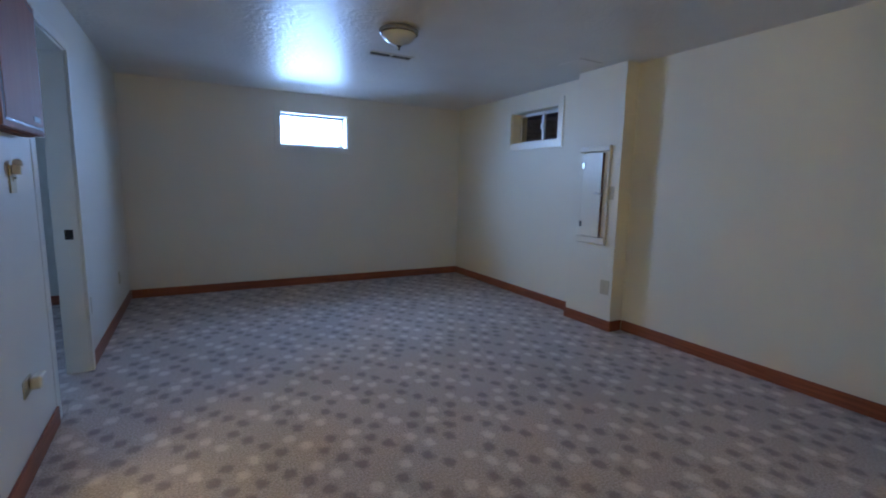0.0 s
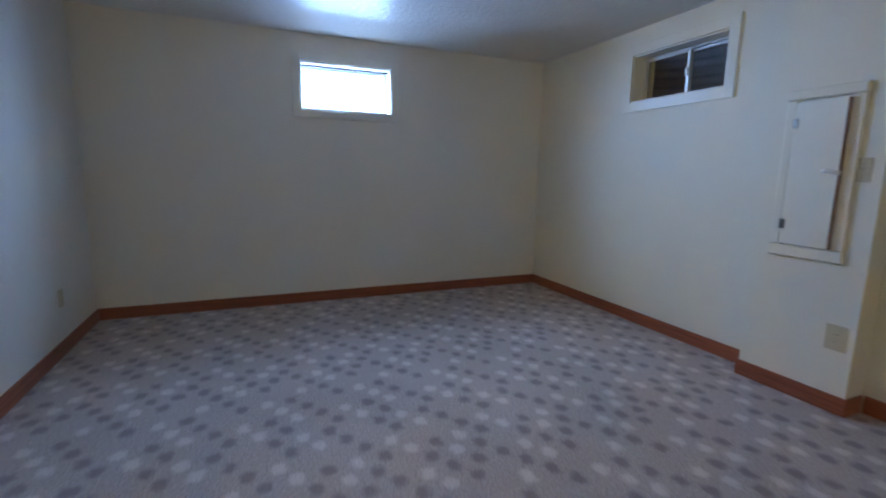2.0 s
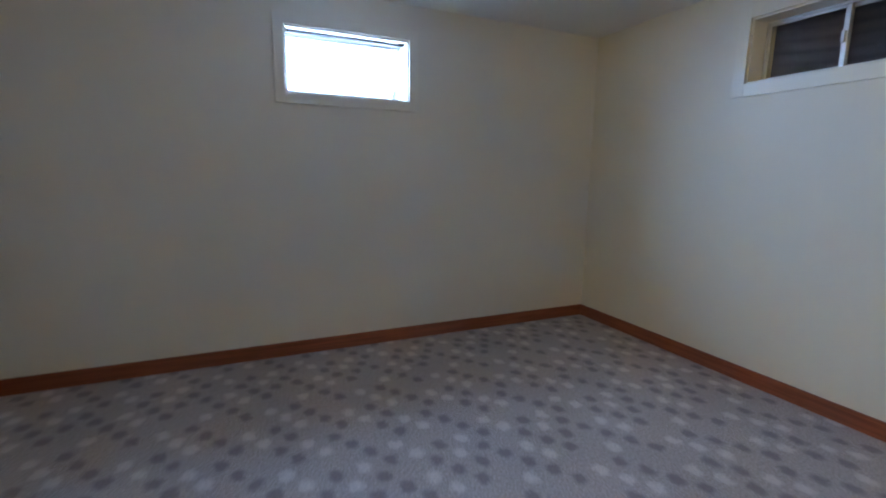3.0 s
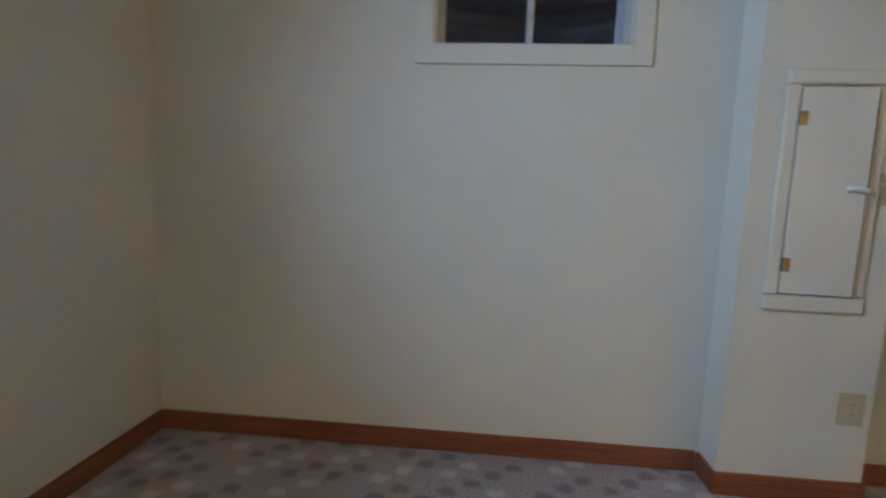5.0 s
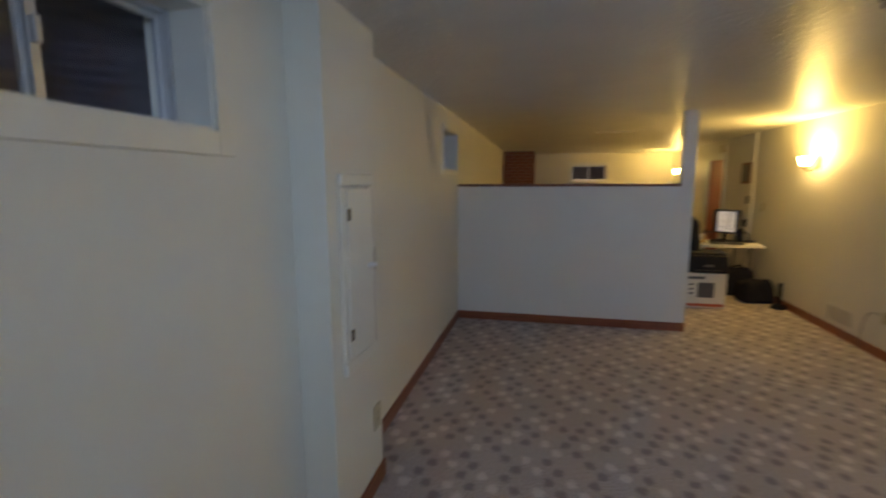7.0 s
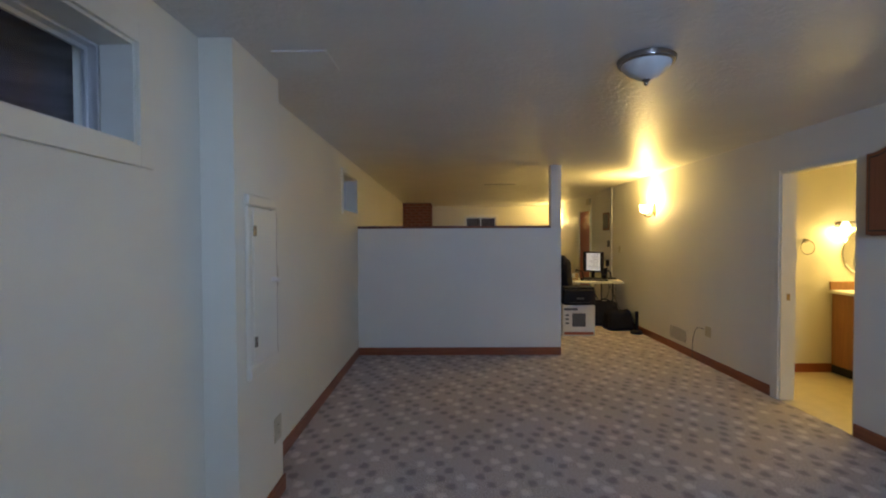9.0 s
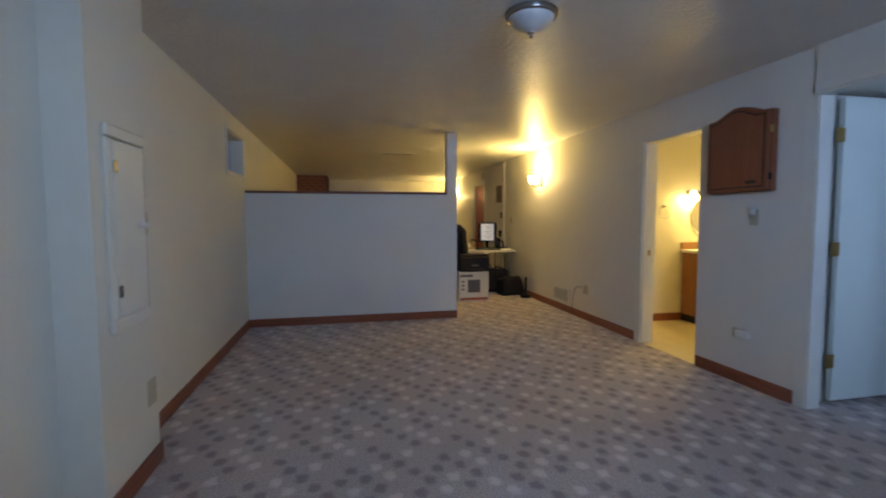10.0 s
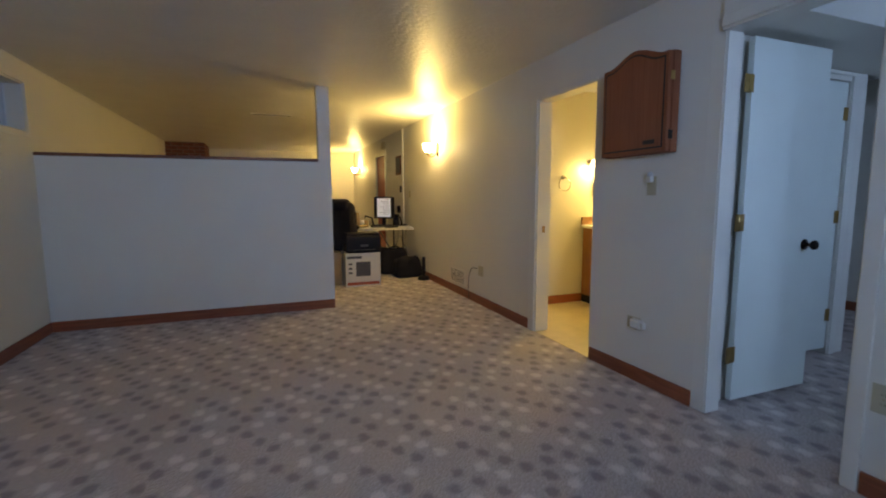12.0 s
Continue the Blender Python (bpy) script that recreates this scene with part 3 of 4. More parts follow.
# the bedroom door stands open a right angle into the bedroom
leaf = thing("door_2", (-TH - 0.105, BED[0] - 0.018, 0.042), "white flat slab bedroom door, standing open", "door", turn=180)
leaf["kind"] = "structure"
part("slab", box((0, -0.035, 0), (0.655, 0, 2.022), 0.003), M_DOOR, leaf)
for z in (0.275, 1.03, 1.775):
    butt_hinge(leaf, (-0.030, -0.036, z), 0)
knob(leaf, (0.545, -0.035, 0.888), -1)
knob(leaf, (0.545, 0.0, 0.888), 1)

closet = thing("door_3", (-1.76, CLY - 0.012, 0.03), "white flat slab closet door, closed", "door")
closet["kind"] = "structure"
part("slab", box((0.004, -0.035, 0.02), (0.616, 0, 2.005), 0.003), M_DOOR, closet)
for z in (0.28, 1.03, 1.78):
    butt_hinge(closet, (0.004, 0.006, z))
knob(closet, (0.565, 0.0, 0.93), 1)
for a, b in ((-0.075, -0.005), (0.625, 0.69)):
    part("casing", box((a, 0.012, -0.03), (b, 0.028, 2.045), 0.004), M_TRIM, closet)

part("casing", box((-0.075, 0.012, 2.045), (0.69, 0.028, 2.07), 0.004), M_TRIM, closet)
d4 = thing("door_4", (0, 0, 0), "white trimmed bathroom doorway standing open", "doorway")
d4["kind"] = "structure"
door_lining(d4, BATH, M_CREAM, (0.0, -0.002))
part("casing", box((0, BATH[0] - 0.088, 0), (0.016, BATH[0] + 0.006, BATH[3] + 0.012), 0.005), M_TRIM, d4)
part("casing", box((0, BATH[0] + 0.006, BATH[3] - 0.012), (0.010, BATH[1], BATH[3] + 0.012), 0.003), M_TRIM, d4)
part("strike_plate", box((-0.08, BATH[0] + 0.0185, 0.90), (-0.05, BATH[0] + 0.021, 0.96), 0.001), M_BRASS, d4, "brass strike plate")

d5 = thing("door_5", (0, 0, 0), "reddish-brown wooden door in white trim", "door")
d5["kind"] = "structure"
part("slab", box((-0.05, REDD[0] + 0.02, 0.01), (-0.012, REDD[1] - 0.02, REDD[3] - 0.02), 0.003), M_REDDOOR, d5)
for a, b in ((REDD[0] - 0.06, REDD[0] + 0.02), (REDD[1] - 0.02, REDD[1] + 0.06)):
    part("casing", box((-0.02, a, 0), (0.018, b, REDD[3] + 0.06), 0.004), M_TRIM, d5)
part("casing", box((-0.02, REDD[0] + 0.02, REDD[3] - 0.02), (0.018, REDD[1] - 0.02, REDD[3] + 0.06), 0.004), M_TRIM, d5)

# ---- wall plates and panel ----


def plate(name, at, w, h, label, category, kind, turn=0.0):
    """A wall plate facing +x before turning; kind: duplex, toggle, blank."""
    ob = thing(name, at, label, category, turn=turn)
    p = part("cover_plate", box((0, -w / 2, -h / 2), (0.006, w / 2, h / 2), 0.0025), M_ALMOND, ob)
    n = max(1, round(w / 0.075))
    for i in range(n):
        y = (i - (n - 1) / 2) * 0.046
        if kind == "duplex":
            for z in (-0.02, 0.02):
                s = part("socket", box((0.006, y - 0.016, z - 0.014), (0.0085, y + 0.016, z + 0.014), 0.001), M_ALMOND, ob)
                for dy in (-0.006, 0.006):
                    part("slot", box((0.0085, y + dy - 0.001, z - 0.004), (0.0089, y + dy + 0.001, z + 0.005)), M_DARK, s)
        elif kind == "toggle":
            s = part("switch", box((0.006, y - 0.005, -0.012), (0.008, y + 0.005, 0.012), 0.001), M_ALMOND, ob)
            part("lever", box((0.008, y - 0.003, 0.0), (0.018, y + 0.003, 0.009), 0.001), M_ALMOND, s)
        part("screw", lathe([(0.003, 0.006), (0.003, 0.0072)], "x", 8, (0, y, 0 if kind == "duplex" else 0.03)), M_BRASS, ob)
    return ob


plate("outlet", (CX, -3.00, 0.40), 0.098, 0.135, "almond double outlet plate low on the column", "outlet", "duplex", 180)
plate("light_switch", (CX, -2.995, 1.262), 0.072, 0.118, "almond switch plate beside the electrical panel", "light switch", "toggle", 180)
plate("outlet", (0, -0.69, 0.365), 0.072, 0.116, "almond wall outlet near the room corner", "outlet", "duplex")
plate("outlet", (0, -2.06, 0.42), 0.08, 0.12, "almond wall outlet beside bedroom doorway", "outlet", "duplex")
lsw = plate("light_switch", (-0.012, -3.285, 1.285), 0.072, 0.118, "almond switch plate under the dart cabinet", "light switch", "toggle")
nl = thing("night_light", (-0.005, -3.285, 1.335), "small clear plastic night light above switch plate", "night light")
part("body", box((0, -0.018, -0.03), (0.03, 0.018, 0.01), 0.005), M_WHITEP, nl)
part("dome", lathe([(0.016, 0.0), (0.019, 0.010), (0.015, 0.024), (0.005, 0.03)], "z", 16, (0.018, 0, 0.006)), M_BOWL, nl)
plate("outlet", (-0.012, -3.38, 0.388), 0.116, 0.078, "almond outlet plate set sideways under cabinet", "outlet", "blank")
pl = thing("plug_in_freshener", (-0.005, -3.335, 0.393), "white plug-in air freshener in the outlet", "air freshener")
part("body", box((0, -0.04, -0.03), (0.045, 0.045, 0.03), 0.012, 3), M_WHITEP, pl)
part("cap", box((0.012, 0.043, -0.022), (0.04, 0.075, 0.022), 0.01, 3), M_WHITEP, pl)

# electrical panel: casing, black sheet for the recess's shade, ajar door
pan = thing("electrical_panel", (CX, -2.795, 0.787), "white painted electrical panel door ajar in moulded trim", "electrical panel")
y0, y1, z0, z1 = -0.18, 0.18, 0.0, 0.895
tw = 0.062
for lo, hi in (((-0.018, y0, z0 + tw), (0, y0 + tw, z1 - 0.05)), ((-0.018, y1 - tw * 0.8, z0 + tw), (0, y1, z1 - 0.05)), ((-0.026, y0 - 0.004, z1 - 0.05), (0, y1 + 0.004, z1 + 0.006)), ((-0.028, y0 - 0.004, z0 - 0.002), (0, y1 + 0.004, z0 + tw))):
    part("trim", box(lo, hi, 0.008 if lo[0] > -0.02 else 0.012, 4), M_TRIMC, pan)
part("recess", box((-0.003, y0 + tw, z0 + tw), (-0.001, y1 - tw * 0.8, z1 - tw)), M_DARK, pan, "near-black sheet painted as shade behind the panel door")
pd = part("panel_door", box((-0.018, -0.248, 0), (0, 0, 0.765), 0.002), M_TRIMC, pan)
part("door_edge", box((-0.0175, -0.2505, 0.002), (-0.0005, -0.2482, 0.763)), M_CAP, pd, "dark bare wooden door edge")
pd.matrix_basis = pose(-0.006, 0.127, 0.068, 0, 0, -4)
for z in (0.11, 0.655):
    part("hinge", box((-0.022, -0.022, z - 0.026), (-0.018, 0.006, z + 0.026), 0.001), M_NICKEL, pd, "small nickel hinge")
part("child_latch", tube([(-0.02, -0.18, 0.40), (-0.032, -0.20, 0.405), (-0.032, -0.24, 0.395), (-0.02, -0.262, 0.392)], 0.011), M_WHITEP, pd, "white plastic latch")

# ---- dart cabinet ----


def dart_cabinet():
    ob = thing("dart_cabinet", (-0.012, -3.385, 1.475), "brown oak dart cabinet with arched doors and dark line", "wall cabinet")
    hw, h, d = 0.271, 0.57, 0.09

    def arched(x0, x1, w, zb, zt, rise, bevel=0.004):
        """A slab with an arched top between square shoulders."""
        bm = bmesh.new()
        out = [(-w, zb), (w, zb), (w, zt)]
        n = 14
        sh = w * 0.86
        for i in range(n + 1):
            y = sh - 2 * sh * i / n
            u = y / sh
            out.append((y, zt + rise * (math.cos(u * math.pi) + 1) / 2))
        out.append((-w, zt))
        a = [bm.verts.new((x0, y, z)) for y, z in out]
        b = [bm.verts.new((x1, y, z)) for y, z in out]
        bm.faces.new(a[::-1])
        bm.faces.new(b)
        for i in range(len(out)):
            j = (i + 1) % len(out)
            bm.faces.new((a[i], a[j], b[j], b[i]))
        bmesh.ops.recalc_face_normals(bm, faces=bm.faces[:])
        bmesh.ops.bevel(bm, geom=[e for e in bm.edges if e.calc_face_angle(0) > 0.6], offset=bevel, segments=2, affect="EDGES")
        return bm

    part("case", arched(0, 0.058, hw, 0, h, 0.065), M_CAB, ob)
    door = part("door", arched(0.060, d, hw - 0.002, 0.004, h - 0.004, 0.065), M_CAB, ob)
    part("inlay", arched(d - 0.002, d + 0.0015, hw - 0.026, 0.028, h - 0.026, 0.062, 0.0005), M_CABDARK, door, "dark stained inlay line")
    part("field", arched(d - 0.001, d + 0.004, hw - 0.036, 0.038, h - 0.036, 0.062, 0.001), M_CAB, door)
    part("name_plate", box((d + 0.004, 0.10, 0.055), (d + 0.0055, 0.19, 0.08), 0.001), M_CABDARK, door, "small dark plate")
    for z in (0.10, 0.43):
        part("hinge", box((0.045, hw - 0.001, z - 0.025), (0.075, hw + 0.003, z + 0.025), 0.001), M_BRONZE if z < 0.2 else M_BRASS, ob)


dart_cabinet()

# ---- ceiling fixtures ----
lamp = thing("ceiling_light", (1.985, -2.775, C), "unlit nickel flush ceiling light with frosted bowl", "ceiling light")
part("pan", lathe([(0.11, 0), (0.128, -0.007), (0.140, -0.018), (0.132, -0.025), (0.138, -0.032), (0.133, -0.041), (0.12, -0.043)], "z", 40), M_NICKEL, lamp, "brushed nickel ring")
part("bowl", lathe([(0.12, -0.039), (0.119, -0.047), (0.107, -0.069), (0.083, -0.090), (0.05, -0.106), (0.022, -0.115), (0.012, -0.118)], "z", 40), M_BOWL, lamp, "frosted white glass bowl")
part("finial", lathe([(0.019, -0.116), (0.021, -0.120), (0.010, -0.125), (0.008, -0.131), (0.011, -0.137), (0.007, -0.144), (0.003, -0.147)], "z", 20), M_NICKEL, lamp, "nickel finial")


def ceiling_vent(at, w, d, label, louvres=9):
    ob = thing("ceiling_vent", at, label, "vent")
    fr = part("frame", box((-w / 2, -d / 2, -0.005), (w / 2, -d / 2 + 0.02, 0), 0.002), M_CEIL, ob)
    part("frame_side", box((-w / 2, d / 2 - 0.02, -0.005), (w / 2, d / 2, 0), 0.002), M_CEIL, fr)
    for x in (-w / 2, -0.01, w / 2 - 0.02):
        part("frame_side", box((x, -d / 2 + 0.02, -0.005), (x + 0.02, d / 2 - 0.02, 0), 0.002), M_CEIL, fr)
    # no opening here: the slots' shade is the grey of this flat sheet
    part("backing", box((-w / 2 + 0.02, -d / 2 + 0.02, -0.002), (w / 2 - 0.02, d / 2 - 0.02, -0.0005)), M_DUCT, ob, "flat grey sheet painted as shade in the slots")
    me = None
    n = louvres
    for i in range(n):
        y = -d / 2 + 0.02 + (d - 0.04) * (i + 0.5) / n
        if me is None:
            s = part("slat", box((-w / 2 + 0.02, -0.003, -0.0045), (w / 2 - 0.02, -0.0015, -0.0022)), M_STEEL, ob)
            me = s.data
        else:
            s = new("slat", me)
            s.parent = ob
        s.location = (0, y, 0)
    return ob


ceiling_vent((2.19, -2.115, C), 0.40, 0.11, "white louvred heating register in the ceiling", 3)
hatch = thing("access_hatch", (3.70, -2.79, C), "flat white painted ceiling access panel", "access panel")
part("panel", box((-0.135, -0.125, -0.007), (0.135, 0.125, 0), 0.002), M_CEIL, hatch)
ceiling_vent((2.1, -8.14, C), 0.56, 0.10, "white ceiling register beyond the half wall", 3)

# ---- west wall: vent, cable outlet and cord, sconces ----
reg = thing("wall_vent", (0, -6.345, 0.12), "cream painted wall return air grille", "vent")
vf = part("frame", box((0, -0.235, 0), (0.008, 0.235, 0.022), 0.002), M_WHITEP, reg)
part("frame_side", box((0, -0.235, 0.18), (0.008, 0.235, 0.202), 0.002), M_WHITEP, vf)
# flat dark sheet on the wall, its colour standing for shade between the slats
part("backing", box((0.0005, -0.213, 0.022), (0.0015, 0.213, 0.18)), M_STEEL, reg, "dark grey sheet painted as shade behind the slats")
for y in (-0.235, 0.213):
    part("frame_side", box((0, y, 0.022), (0.008, y + 0.022, 0.18), 0.002), M_WHITEP, vf)
slat = None
for i in range(10):
    z = 0.03 + i * 0.0155
    if slat is None:
        slat = part("slat", box((0.002, -0.213, -0.004), (0.006, 0.213, 0.005), 0.001), M_WHITEP, reg)
        s = slat
    else:
        s = new("slat", slat.data)
        s.parent = reg
    s.location = (0, 0, z)
plate("cable_outlet", (0, -5.67, 0.385), 0.116, 0.116, "almond cable and power outlet plate", "outlet", "duplex")
cord = thing("cable", (0.012, -5.73, 0), "thin dark cable hanging from outlet to carpet", "cable")
part("cord", tube(arc(lambda u: (0.03 * math.sin(u * math.pi), -0.02 - 0.30 * u ** 0.8 * (1 - 0.25 * u), 0.40 - 0.40 * u * u + 0.02 * math.sin(u * 6)), 18), 0.004, 6), M_STEEL, cord)


def sconce(at):
    ob = thing("wall_sconce", at, "lit brass wall sconce with a glass cup shade", "wall lamp", "wall sconces")
    part("wall_plate", lathe([(0.052, 0), (0.055, 0.006), (0.045, 0.014), (0.02, 0.02), (0.008, 0.024)], "x", 24), M_ANTIQUE, ob, "oval brass wall plate").scale = (1, 0.9, 1.9)
    part("arm", tube([(0.012, 0, -0.02), (0.04, 0, -0.075), (0.08, 0, -0.105), (0.125, 0, -0.095), (0.145, 0, -0.065)], 0.009, 10), M_ANTIQUE, ob, "curved antique brass arm")
    part("fitter", lathe([(0.016, -0.078), (0.030, -0.066), (0.034, -0.052), (0.030, -0.046)], "z", 24, (0.145, 0, 0)), M_BRASS, ob)
    sh = part("shade", lathe([(0.026, -0.05), (0.046, -0.03), (0.058, 0.0), (0.066, 0.035), (0.074, 0.062), (0.071, 0.062), (0.063, 0.035), (0.054, 0.0), (0.042, -0.026), (0.02, -0.042)], "z", 32, (0.145, 0, 0)), M_SHADE, ob, "glowing cup-shaped glass shade")
    return ob


sconce((0, -7.03, 1.87))
sconce((0, -12.5, 1.87))
for y, k in ((-7.03, 1.0), (-12.5, 0.6)):
    point_lamp("sconce_bulb", (0.145, y, 1.914), SCONCE * k, WARM, 0.03)

# ---- bathroom ----
van = thing("vanity_cabinet", (-1.16, TY0, 0), "oak bathroom vanity cabinet against the wall", "vanity")
part("body", box((-0.76, 0.016, 0.09), (0, 0.53, 0.86), 0.003), M_VANITY, van)
part("toe_kick", box((-0.76, 0.016, 0.003), (-0.004, 0.46, 0.09), 0.002), M_DARK, van, "dark recessed toe kick")
for x in (-0.745, -0.372):
    d = part("door", box((x, 0.53, 0.14), (x + 0.357, 0.548, 0.82), 0.004), M_VANITY, van)
    part("knob", lathe([(0.006, 0), (0.006, 0.012), (0.014, 0.018), (0.008, 0.026)], "y", 14, (x + (0.32 if x < -0.5 else 0.037), 0.548, 0.7)), M_NICKEL, d)
top = thing("bathroom_counter", (-1.16, TY0, 0.86), "cream bathroom countertop with an oak-coloured backsplash", "countertop")
part("slab", box((-0.78, 0.0, 0.0), (0.02, 0.56, 0.035), 0.008), M_WHITEP, top)
part("backsplash", box((-0.78, 0.002, 0.035), (0.02, 0.022, 0.125), 0.004), M_VANITY, top, "oak-coloured backsplash")
mir = thing("bathroom_mirror", (-1.54, TY0, 1.30), "oval frameless bathroom mirror over the vanity", "mirror")
part("glass", lathe([(0.27, 0.0), (0.275, 0.008), (0.26, 0.012)], "y", 40), M_MIRROR, mir).scale = (1, 1, 0.95)
vl = thing("vanity_light", (-1.22, TY0, 1.60), "lit nickel vanity light bar, two of its glass shades added", "wall lamp")
part("bar", box((-0.62, 0.0, -0.03), (0.03, 0.022, 0.03), 0.006), M_NICKEL, vl)
# the second and third shades and bulbs are unseen, added for even bathroom light
for x, power in ((0.0, 9), (-0.29, 24), (-0.58, 32)):
    part("arm", tube([(x, 0.015, 0), (x, 0.06, 0.015), (x, 0.10, 0.0)], 0.008), M_NICKEL, vl)
    part("shade", lathe([(0.02, 0.03), (0.03, 0.01), (0.04, -0.02), (0.046, -0.05), (0.043, -0.05), (0.03, -0.01), (0.015, 0.02)], "z", 24, (x, 0.10, 0)), M_BATHSHADE, vl, "glowing glass shade")
    point_lamp("vanity_bulb", (-1.22 + x, TY0 + 0.10, 1.54), power, WARM, 0.03)
ring = thing("towel_ring", (-0.87, TY0, 1.43), "nickel towel ring on the bathroom wall", "towel ring")
part("post", lathe([(0.022, 0), (0.024, 0.008), (0.010, 0.014), (0.009, 0.04), (0.013, 0.05), (0.006, 0.055)], "y", 20), M_NICKEL, ring)
part("ring", tube([(0.075 * math.sin(2 * math.pi * i / 32), 0.045, -0.075 + 0.075 * math.cos(2 * math.pi * i / 32)) for i in range(32)], 0.005, 8, True), M_NICKEL, ring)

# ---- office corner beyond the half wall ----
DZ = 0.735
desk = thing("folding_table", (0.70, -8.40, 0), "grey laminate folding table cluttered with computer things", "table")
part("tabletop", box((-0.66, -0.36, DZ - 0.035), (0.66, 0.36, DZ), 0.008), M_LAMIN, desk)
for sx in (-0.5, 0.5):
    for sy in (-0.28, 0.28):
        part("leg", tube([(sx, sy, DZ - 0.04), (sx, sy, 0.0)], 0.014, 10), M_STEEL, desk)
    part("crossbar", tube([(sx, -0.28, 0.12), (sx, 0.28, 0.12)], 0.010, 8), M_STEEL, desk)
    part("brace", tube([(sx, 0.0, 0.12), (sx * 0.35, 0.0, DZ - 0.04)], 0.010, 8), M_STEEL, desk)

mon = thing("monitor", (0.42, -8.50, DZ), "black flat computer monitor with a lit screen", "monitor", turn=-46)
part("foot", box((-0.15, -0.12, 0), (0.15, 0.12, 0.03), 0.012), M_BLACK, mon)
part("neck", box((-0.03, -0.03, 0.018), (0.03, 0.0, 0.16), 0.006), M_BLACK, mon)
case = part("casing", box((-0.18, -0.075, 0.13), (0.18, 0.015, 0.49), 0.02, 3), M_BLACK, mon)
part("screen", box((-0.15, 0.0145, 0.16), (0.11, 0.0165, 0.465)), M_SCREEN, case, "glowing white-blue page on screen")
for i in range(9):
    part("text_line", box((-0.12, 0.0165, 0.44 - i * 0.03), (-0.12 + 0.08 + 0.10 * ((i * 37) % 10) / 10, 0.0168, 0.446 - i * 0.03)), M_PRINTGREY, case)
kb = thing("keyboard", (0.48, -8.20, DZ), "black computer keyboard on the table", "keyboard", turn=4)
part("body", box((-0.22, -0.07, 0), (0.22, 0.07, 0.02), 0.005), M_BLACK, kb)
for r in range(4):
    part("key_row", box((-0.205, -0.058 + r * 0.03, 0.02), (0.205, -0.034 + r * 0.03, 0.027), 0.002), M_STEEL, kb)


def loose_box(name, at, size, mat, label, category, turn=0.0, bevel=0.004):
    ob = thing(name, at, label, category, turn=turn)
    part("body", box((-size[0] / 2, -size[1] / 2, 0), (size[0] / 2, size[1] / 2, size[2]), bevel), mat, ob)
    return ob


for i, (x, y, w, d, h, t) in enumerate(((1.12, -8.22, 0.30, 0.22, 0.035, 12), (1.05, -8.50, 0.22, 0.28, 0.05, -18), (0.84, -8.15, 0.21, 0.28, 0.012, 25), (0.16, -8.18, 0.21, 0.27, 0.018, -8))):
    loose_box("paper_stack", (x, y, DZ), (w, d, h), M_PAPER, "untidy stack of white papers on the table", "paper", t, 0.002)
loose_box("book", (0.86, -8.52, DZ), (0.05, 0.16, 0.24), M_TAN, "upright tan book or folder on table", "book", 10, 0.003)
loose_box("speaker", (0.20, -8.55, DZ), (0.09, 0.10, 0.20), M_BLACK, "small black desktop speaker", "speaker", -10, 0.008)
cup = thing("pen_cup", (0.72, -8.47, DZ), "tan round pen cup on the table", "cup")
part("cup", lathe([(0.036, 0), (0.040, 0.01), (0.043, 0.11), (0.039, 0.11), (0.035, 0.012)], "z", 20), M_TAN, cup)
for x, y, h, r, m, lab in ((0.98, -8.40, 0.20, 0.032, M_TAN, "tan plastic bottle on the cluttered table"), (1.10, -8.36, 0.15, 0.038, M_WHITEP, "white plastic tub on the cluttered table"), (0.80, -8.38, 0.12, 0.036, M_WHITEP, "white drinking mug on the cluttered table"), (0.28, -8.28, 0.10, 0.035, M_BLACK, "black mug on the cluttered table")):
    bt = thing("bottle" if h > 0.14 else "mug", (x, y, DZ), lab, "container")
    part("body", lathe([(r * 0.9, 0), (r, 0.006), (r, h * 0.72), (r * (0.5 if h > 0.14 else 1.0), h * 0.82), (r * (0.45 if h > 0.14 else 0.95), h)], "z", 18), m, bt)
    if h > 0.14:
        part("cap", lathe([(r * 0.5, h), (r * 0.5, h + 0.02), (r * 0.4, h + 0.022)], "z", 14), M_WHITEP, bt)
lampd = thing("desk_mic_stand", (0.12, -8.62, DZ), "thin black stand beside the monitor", "stand")
part("base", lathe([(0.05, 0), (0.05, 0.01), (0.01, 0.016)], "z", 20), M_BLACK, lampd)
part("pole", tube([(0, 0, 0.01), (0, 0, 0.30)], 0.006), M_BLACK, lampd)
part("head", box((-0.03, -0.02, 0.22), (0.03, 0.02, 0.34), 0.01), M_BLACK, lampd)


